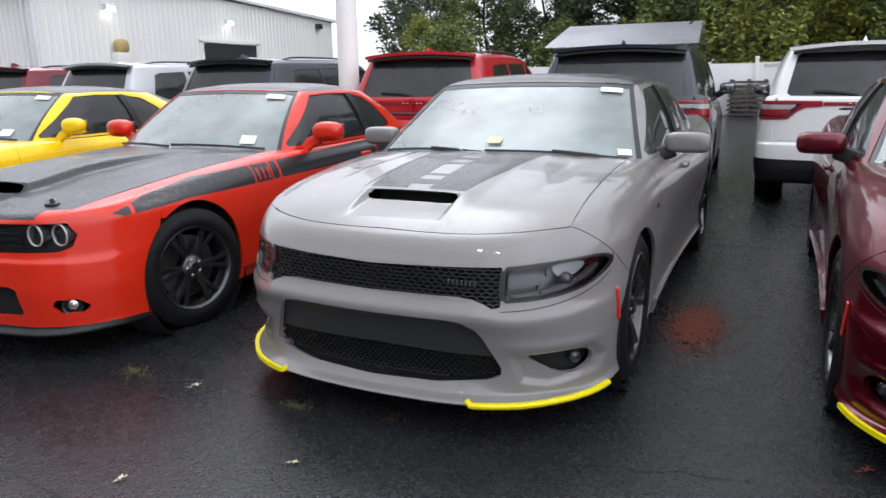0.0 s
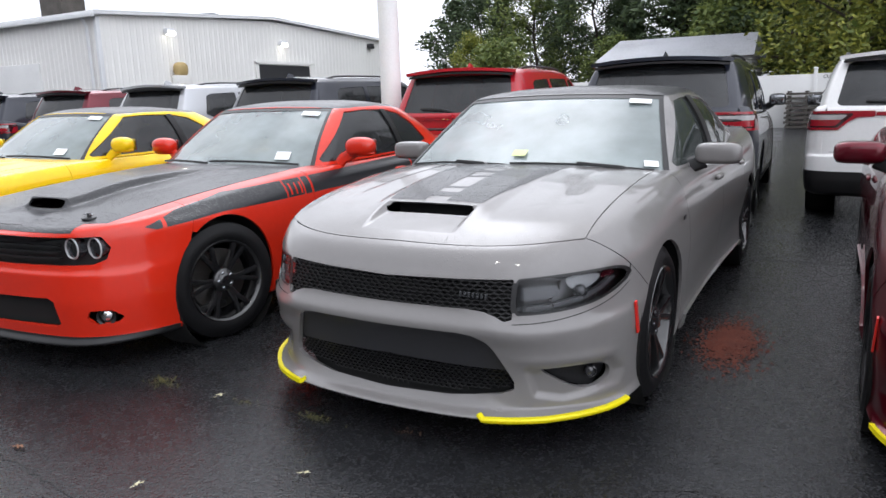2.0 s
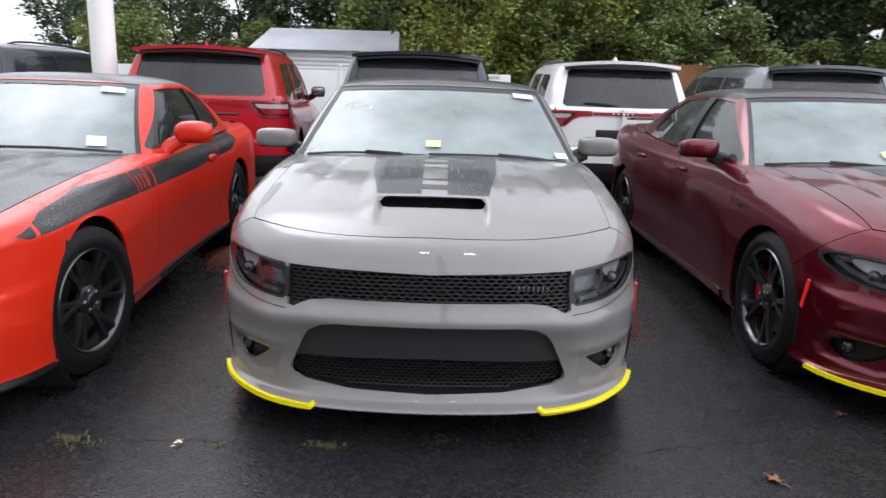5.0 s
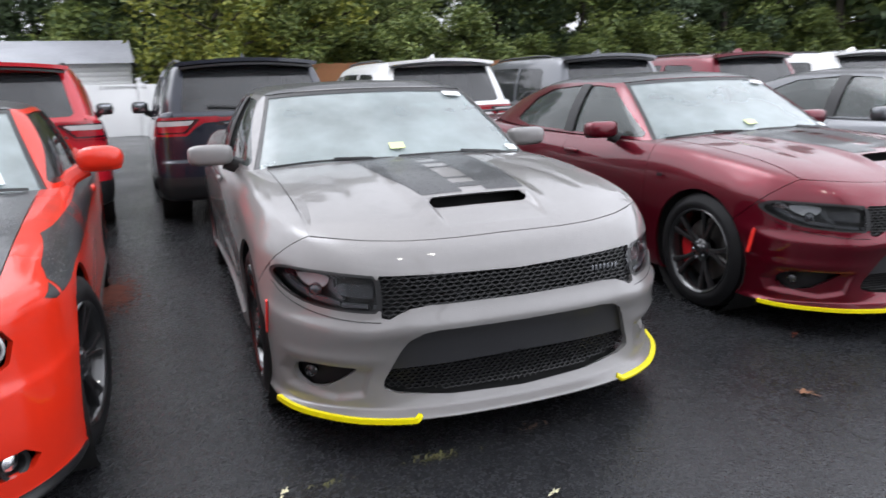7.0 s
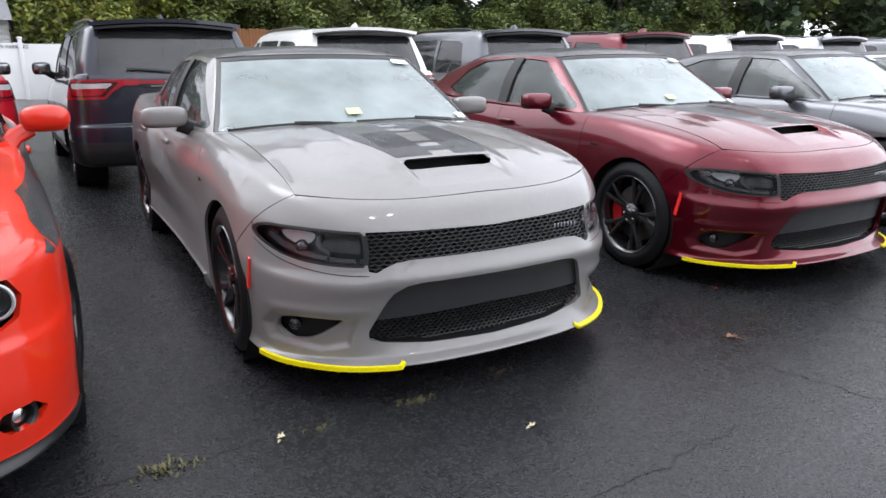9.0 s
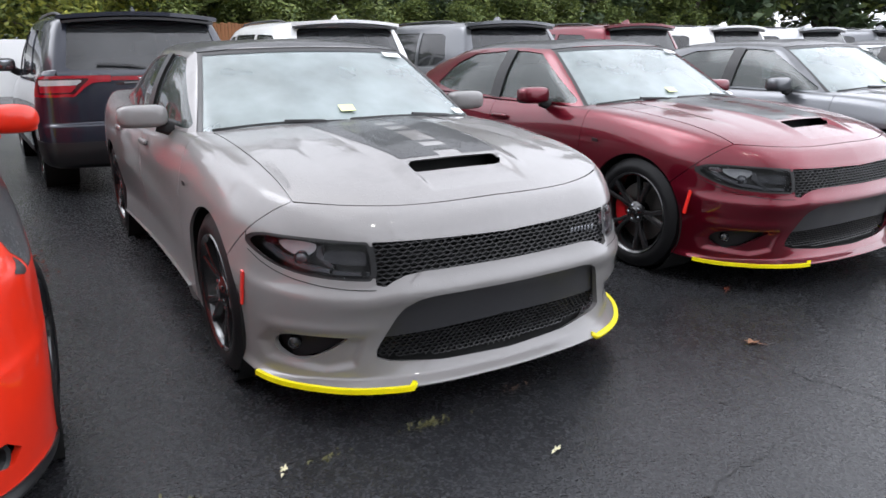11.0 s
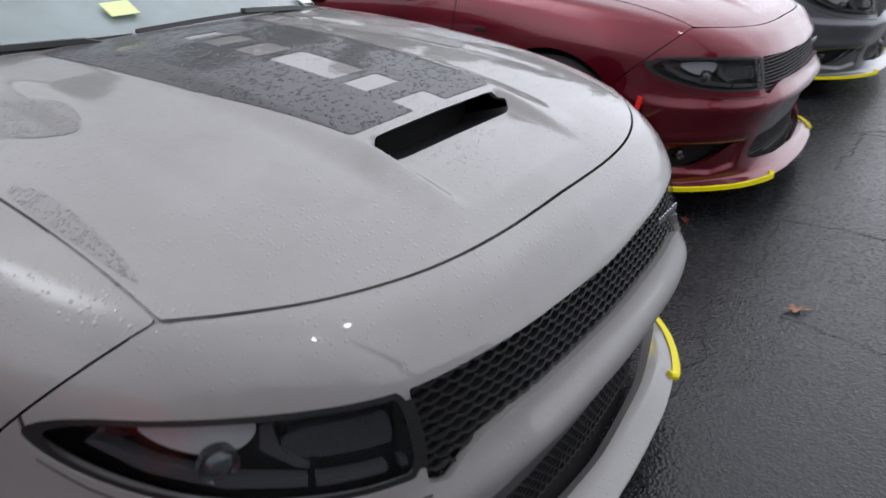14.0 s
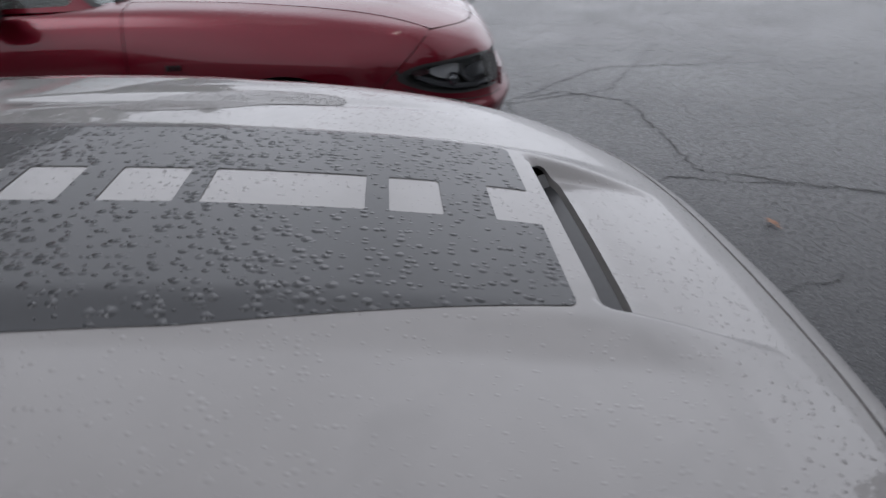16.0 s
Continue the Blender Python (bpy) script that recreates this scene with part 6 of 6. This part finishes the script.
made("downpipe", sweep([(-.45, -.14, 0), (-.45, -.14, 4.6), (-.45, -.30, 4.95)], ring(.06, 8), up=(0, 1, 0)), TRIM, shop)
for y, z, lit in ((3.3, 4.62, True), (10.4, 4.50, True), (18.2, 4.75, False)):
    lamp = made("wall_lamp", box(.17, y, z, .26, .42, .26, .04), TRIM if lit else SATIN, shop, "lit wall lamp" if lit else "dark wall lamp")
    made("lamp_lens", box(.27, y, z - .09, .14, .36, .16, .03), LIT if lit else BLACK, lamp)
door = made("roller_door", box(.02, 10.55, 1.70, .10, 3.9, 3.4, .01), SATIN, shop, "dark roller door")
made("door_frame", joined(box(.06, 8.5, 1.75, .14, .2, 3.5), box(.06, 12.6, 1.75, .14, .2, 3.5), box(.06, 10.55, 3.52, .14, 4.3, .16)), METAL, shop)
made("vent_duct", joined(box(.3, 3.6, 1.2, .5, .5, 2.4, .02), box(.3, 3.6, 2.6, .42, .7, .4, .05)), METAL, shop)
made("duct_hood", blob(.30, 3.6, 3.05, .5, .62, .62, .75), TAN, shop, "tan stained duct hood")
made("side_door", box(-5.6, -.04, 1.7, 3.2, .1, 3.4, .01), WHITE_BOARD, shop, "white roller door")
made("chimney", box(-6.5, 3, 6.0, 1.6, 1.2, 1.4, .03), OLD_WOOD, shop)

# ---- fences, shed, posts ----
fence = root("white_fence", pose(-14, 28, 0), "white board fence behind the parked cars", "fence", kind="structure")
for i in range(7):
    x = 2.4 * i
    made("board", box(x + 1.2, 0, 1.0 - .02 * (i % 2), 2.32, .05, 1.96, .01), WHITE_BOARD, fence)
    post = made("post", box(x, -.03, 1.05, .13, .13, 2.15, .015), WHITE_BOARD, fence)
    made("post_cap", blob(x, -.03, 2.16, .17, .17, .1, .8), WHITE_BOARD, post)
for x in (10.6, 14.65):
    words = bpy.data.curves.new("fence_words", "FONT")
    words.body, words.size, words.extrude = "CUSTOMER PARKING", .17, .004
    words.materials.append(SATIN)
    sign = new("sign_words", words)
    sign.parent, sign.matrix_basis = fence, pose(x, -.034, 1.80, 90)
    tagged(sign, "small dark painted words")
pallet = root("pallet_stack", pose(.2, 27.3, 0), "stack of dark weathered wooden pallets", "pallet")
for i in range(8):
    for j in (0, 1):
        made("plank", box(.0 + rnd.uniform(-.03, .03), j * .9 - .45, .07 + .17 * i, 1.35, .12, .08, .006), OLD_WOOD, pallet)
    for j in (-1, 0, 1):
        made("bearer", box(j * .58, 0, .07 + .17 * i + .075, .1, 1.0, .06, .004), OLD_WOOD, pallet)
timber = root("timber_fence", pose(4.7, 31, 0), "orange-brown timber fence at the tree line", "fence", kind="structure")
board = box(0, 0, 1.36, .145, .025, 2.72, .004)
bm_me = None
for i in range(100):
    if bm_me is None:
        first = made("fence_board", board, TIMBER, timber)
        bm_me = first.data
    else:
        ob = new("fence_board", bm_me)
        ob.parent = timber
        ob.location = (i * .155, rnd.uniform(-.01, .01), rnd.uniform(-.04, .03))
made("rail", box(8.5, .05, 2.4, 17, .06, .1, .005), TIMBER, timber)
shed = root("shed", pose(-5.7, 35, 0), "pale shed with a weathered sheet-metal roof", "building")
for i in range(15):
    made("board", box(0, 0, .1 + .2 * i, 6.6, 5.0 - .03 * (i % 2), .2, .0), WHITE_BOARD, shed, angle=0)
made("roof", ([(-3.6, -3.0, 2.95), (3.5, -3.0, 2.95), (3.3, 0, 4.1), (-3.2, 0, 4.1), (3.5, 3.0, 2.95), (-3.6, 3.0, 2.95)], [(0, 1, 2, 3), (3, 2, 4, 5), (1, 4, 2), (0, 3, 5)]), ROOF_METAL, shed, angle=10)
bollard = root("white_post", pose(-4.18, 6.5, 0), "thick white round post between parked cars", "post")
made("shaft", lathe([(0, .15), (4.6, .14), (4.63, .12), (4.65, 0)], 28, "z"), WHITE_BOARD, bollard)
lampost = root("street_lamp", pose(-18.0, 45, 0), "grey street lamp before the trees", "street lamp")
made("pole", lathe([(0, .1), (6.0, .06), (6.02, 0)], 12, "z"), METAL, lampost)
arm = made("arm", sweep([(0, 0, 5.6), (-.8, -.2, 6.2), (-2.0, -.4, 6.5)], ring(.04, 8)), METAL, lampost)
made("lamp_head", blob(-2.3, -.45, 6.48, .9, .35, .22), TRIM, arm)

# ---- trees ----
BARK = material("dark_wet_bark", (0.055, 0.043, 0.033), 0.9, var=0.3, bump=.6, bscale=14)


def leaf_material(name, a, b):
    m = bpy.data.materials.new(name)
    m.use_nodes = True
    n, l = m.node_tree.nodes, m.node_tree.links
    bs = n["Principled BSDF"]
    g, ra = n.new("ShaderNodeNewGeometry"), n.new("ShaderNodeValToRGB")
    ra.color_ramp.elements[0].color, ra.color_ramp.elements[1].color = (*a, 1), (*b, 1)
    l.new(g.outputs["Random Per Island"], ra.inputs[0])
    l.new(ra.outputs[0], bs.inputs["Base Color"])
    bs.inputs["Roughness"].default_value = .6
    return m


GREEN = leaf_material("dark_green_leaves", (.022, .045, .020), (.085, .125, .045))
MIXED = leaf_material("green_leaves", (.05, .085, .02), (.19, .23, .05))
AUTUMN = leaf_material("yellow_green_leaves", (.07, .11, .018), (.30, .30, .04))


def tree(seed, height, spread, low, leaves, mat, size=.22, conifer=False):
    """A tapered trunk with limbs, and a crown of small leaves gathered in uneven clumps."""
    r = random.Random(seed)
    ob = root("tree", pose(0, 0, 0), "", "tree", "trees at the edge of the lot")
    trunk = [(r.gauss(0, .08) * i, r.gauss(0, .08) * i, height * .9 * i / 7) for i in range(8)]
    geos, clumps = [], []
    tv, tf = [], []
    for i, p in enumerate(trunk):
        rad = (.03 * height + .0) * (1 - i / 8.5) * .5
        tv += [(p[0] + rad * math.cos(a * math.pi / 4), p[1] + rad * math.sin(a * math.pi / 4), p[2]) for a in range(8)]
        if i:
            tf += [((i - 1) * 8 + k, (i - 1) * 8 + (k + 1) % 8, i * 8 + (k + 1) % 8, i * 8 + k) for k in range(8)]
    geos.append((tv, tf))
    for i in range(26):
        t = low + (1 - low) * (i + r.random()) / 26
        base = trunk[min(7, int(t * 7))]
        a = i * 2.4 + r.gauss(0, .3)
        ln = spread * ((1.05 - t) * 1.15 if conifer else math.sin(math.pi * min(1, (t - low) / (1 - low) * .75 + .22))) * r.uniform(.6, 1.1)
        tip = (base[0] + ln * math.cos(a), base[1] + ln * math.sin(a), height * t + ln * (-.1 if conifer else .35))
        midp = ((base[0] + tip[0]) / 2, (base[1] + tip[1]) / 2, (height * t + tip[2]) / 2 + .15)
        geos.append(sweep([(base[0], base[1], height * t * .95), midp, tip], ring(.035 + .02 * (1 - t), 5)))
        for u in (.45, .75, 1.0):
            clumps.append((base[0] + (tip[0] - base[0]) * u, base[1] + (tip[1] - base[1]) * u, height * t * .97 + (tip[2] - height * t * .97) * u, spread * r.uniform(.16, .34)))
    clumps.append((trunk[-1][0], trunk[-1][1], height * .95, spread * .3))
    made("trunk", joined(*geos), BARK, ob)
    v, f = [], []
    for i in range(leaves):
        c = clumps[r.randrange(len(clumps))]
        d = Vector((r.gauss(0, 1), r.gauss(0, 1), r.gauss(0, .75)))
        d = d.normalized() * c[3] * (r.random() ** .5)
        p = Vector(c[:3]) + d
        u = Vector((r.gauss(0, 1), r.gauss(0, 1), r.gauss(0, .5))).normalized()
        w = u.cross(Vector((r.gauss(0, 1), r.gauss(0, 1), r.gauss(0, 1)))).normalized()
        s = size * r.uniform(.6, 1.3)
        k = len(v)
        v += [tuple(p - u * s), tuple(p + w * s * .45 - u * s * .1), tuple(p + u * s), tuple(p - w * s * .45 - u * s * .1)]
        f.append((k, k + 1, k + 2, k + 3))
    made("crown", (v, f), mat, ob, "", 0)
    return ob


kinds = [(tree(1, 14, 4.2, .22, 15000, GREEN, .15), "tall dark green tree"), (tree(2, 12, 3.8, .12, 15000, MIXED, .14), "green broadleaf tree"),
         (tree(3, 8.5, 3.4, .08, 15000, AUTUMN, .12), "yellow-green tree turning for autumn"), (tree(4, 16, 3.2, .10, 15000, GREEN, .16, True), "tall dark conifer"),
         (tree(5, 4.2, 2.4, .04, 9000, MIXED, .11), "low green bush"),
         (tree(6, 14, 4.2, .2, 4500, GREEN, .30), "tall dark green tree"), (tree(7, 16, 3.4, .10, 4500, GREEN, .32, True), "tall dark conifer"), (tree(8, 12, 3.8, .12, 4500, MIXED, .28), "green broadleaf tree")]
HEIGHT = (14, 12, 8.5, 16, 4.2, 14, 16, 12)
spots = [(2, 1.5, 32.5, 1.15), (2, 5.0, 36, 1.3), (4, -15.5, 34, 1.0), (2, -20.0, 40, .62), (1, 4.5, 33.5, .8), (4, 10.5, 33.5, 1.1), (1, 9.5, 35.5, .75), (4, 14, 33, 1.2)]


def tree_scale(kind, x, s):
    """The wood is lower towards the workshop and tall behind the fence."""
    return rnd.uniform(9.0, 10.4) / HEIGHT[kind] if x < -7 else s * 1.4 if x < 45 else s


for i in range(24):
    x = -22 + i * 2.9 + rnd.uniform(-.8, .8)
    if 14.0 < x < 20.5:
        continue
    kind = (0, 3, 1, 0, 3)[i % 5]
    spots.append((kind, x, 43 + rnd.uniform(-2.5, 4), tree_scale(kind, x, rnd.uniform(.85, 1.2))))
for i in range(22):
    x = (-24 + i * 4 + rnd.uniform(-1, 1)) * 1.25
    kind = (5, 6, 5)[i % 3]
    spots.append((kind, x, 56 + rnd.uniform(-3, 5), tree_scale(kind, x, rnd.uniform(.7, 1.0) if 12 < x < 28 else rnd.uniform(1.0, 1.3))))
for i in range(14):
    spots.append((4, -10 + i * 4.4 + rnd.uniform(-1, 1), 38.5 + rnd.uniform(-1, 2), rnd.uniform(.9, 1.5)))
for i in range(26):
    spots.append(((5, 6, 7, 5)[i % 4], 44 + i * 3.1 + rnd.uniform(-1, 1), 40 - i * .5 + rnd.uniform(-4, 4), rnd.uniform(1.25, 1.6)))
# an unseen row behind the walk, added as something dark to mirror
for i in range(16):
    spots.append(((5, 6, 7)[i % 3], -60 + i * 3.6 + rnd.uniform(-1, 1), -27 + rnd.uniform(-4, 3), rnd.uniform(.7, 1.0)))
for kind, x, y, s in spots:
    ob, words = kinds[kind]
    c = copy_thing(ob, pose(x, y, 0, 0, 0, rnd.uniform(0, 360)))
    c.scale = (s, s, s)
    c["label"] = words + " at the edge of the lot"
for ob, _ in kinds:
    for o in (*ob.children_recursive, ob):
        bpy.data.objects.remove(o)

# ---- behind the walk: an unseen added wall, and the lot's twin lamp, mirrored in the wet paint ----
CONCRETE = material("grey_block_wall", (0.30, 0.30, 0.29), 0.8, var=0.15, scale=3, bump=.2, bscale=20)
# added out of view: blocks low sky, so bumpers darken and reflections gain contrast
structure(made("wall_south", box(-12, -17, 2.4, 44, .3, 4.8, .02), CONCRETE), "plain grey wall added out of view to darken the car fronts", "wall")
LED = material("lit_lot_lamp", (0.9, 0.9, 0.9), 0.4, emit=((1, .98, .94), 45))
mast = root("lot_lamp", pose(.3, -4.4, 0), "tall lot lamp with two lit heads", "street lamp")
made("pole", lathe([(0, .11), (8.8, .07), (8.82, 0)], 16, "z"), SATIN, mast)
for x in (-.75, .75):
    made("arm", sweep([(0, 0, 8.6), (x * .6, .2, 8.7), (x, .35, 8.7)], ring(.03, 8)), SATIN, mast)
    head = made("lamp_head", box(x, .55, 8.72, .42, .5, .09, .02), SATIN, mast)
    made("lamp_lens", box(x, .55, 8.668, .34, .40, .02, .004), LED, head)


# ---- the cars ----
def repainted(ob, m, old, fresh, label):
    c = copy_thing(ob, m)
    for o in c.children_recursive:
        for slot in o.material_slots:
            if slot.material == old:
                slot.link = "OBJECT"
                slot.material = fresh
        if o.name.split(".")[0] == "beaded_patch":
            bpy.data.objects.remove(o)
    c["label"] = label
    return c


grey_car = saloon(pose(0, 0, 0), "grey saloon with black roof and yellow lip guards, wet with rain", GREY)
repainted(grey_car, pose(2.69, .14, 0), GREY, MAROON, "maroon saloon with black roof and yellow lip guards, wet with rain")
repainted(grey_car, pose(5.37, .0, 0), GREY, DARK_PAINT, "dark grey saloon with yellow lip guards")
repainted(grey_car, pose(8.04, .0, 0), GREY, SILVER, "silver grey saloon with yellow lip guards")
repainted(grey_car, pose(10.75, .0, 0), GREY, DARK_PAINT, "dark grey saloon far along the row")

orange_car = coupe(pose(-2.50, -.19, 0, 0, 0, 3), "orange-red coupe with matt black bonnet and side stripes", ORANGE)
yellow_car = repainted(orange_car, pose(-5.35, -.15, 0, 0, 0, 2), ORANGE, YELLOW_PAINT, "bright yellow coupe with black roof, wet with rain")

for o in list(yellow_car.children_recursive):
    kind = o.name.split(".")[0]
    if kind in ("side_stripe", "stripe_mark", "nose_band"):
        bpy.data.objects.remove(o)
    elif kind == "bonnet":
        o.material_slots[0].link = "OBJECT"
        o.material_slots[0].material = YELLOW_PAINT
        o["label"] = "yellow bonnet with a raised middle scoop"

TALL = Matrix.Diagonal((1.06, 1.0, 1.015, 1.0))
white_suv = suv(pose(2.22, 11.35, 0, 0, 0, 180) @ TALL, "white estate car seen from behind, with red tail lamps", WHITE_PAINT)
for x, y, turn, colour, words in ((-.50, 10.90, 2.5, NAVY, "black-blue estate car seen from behind"), (-3.30, 10.95, 5, RED_PAINT, "bright red estate car with tinted rear window"),
                                  (-6.1, 10.95, 0, NAVY, "black estate car with tinted windows"), (-9.0, 11.0, 0, SILVER, "silver estate car with roof rails"),
                                  (-11.9, 11.2, 0, MAROON, "maroon estate car with roof rails"), (-14.7, 11.2, 0, NAVY, "black estate car at the row's end"),
                                  (4.85, 11.4, 0, DARK_PAINT, "dark grey estate car with roof rails"), (7.7, 11.6, 0, MAROON, "maroon estate car with tinted rear window"),
                                  (10.5, 11.8, 0, WHITE_PAINT, "white estate car far along the row"), (13.4, 11.9, 0, SILVER, "grey estate car far along the row"), (16.2, 11.9, 0, DARK_PAINT, "dark estate car far along the row")):
    repainted(white_suv, pose(x, y, 0, 0, 0, 180 + turn) @ TALL, WHITE_PAINT, colour, words)
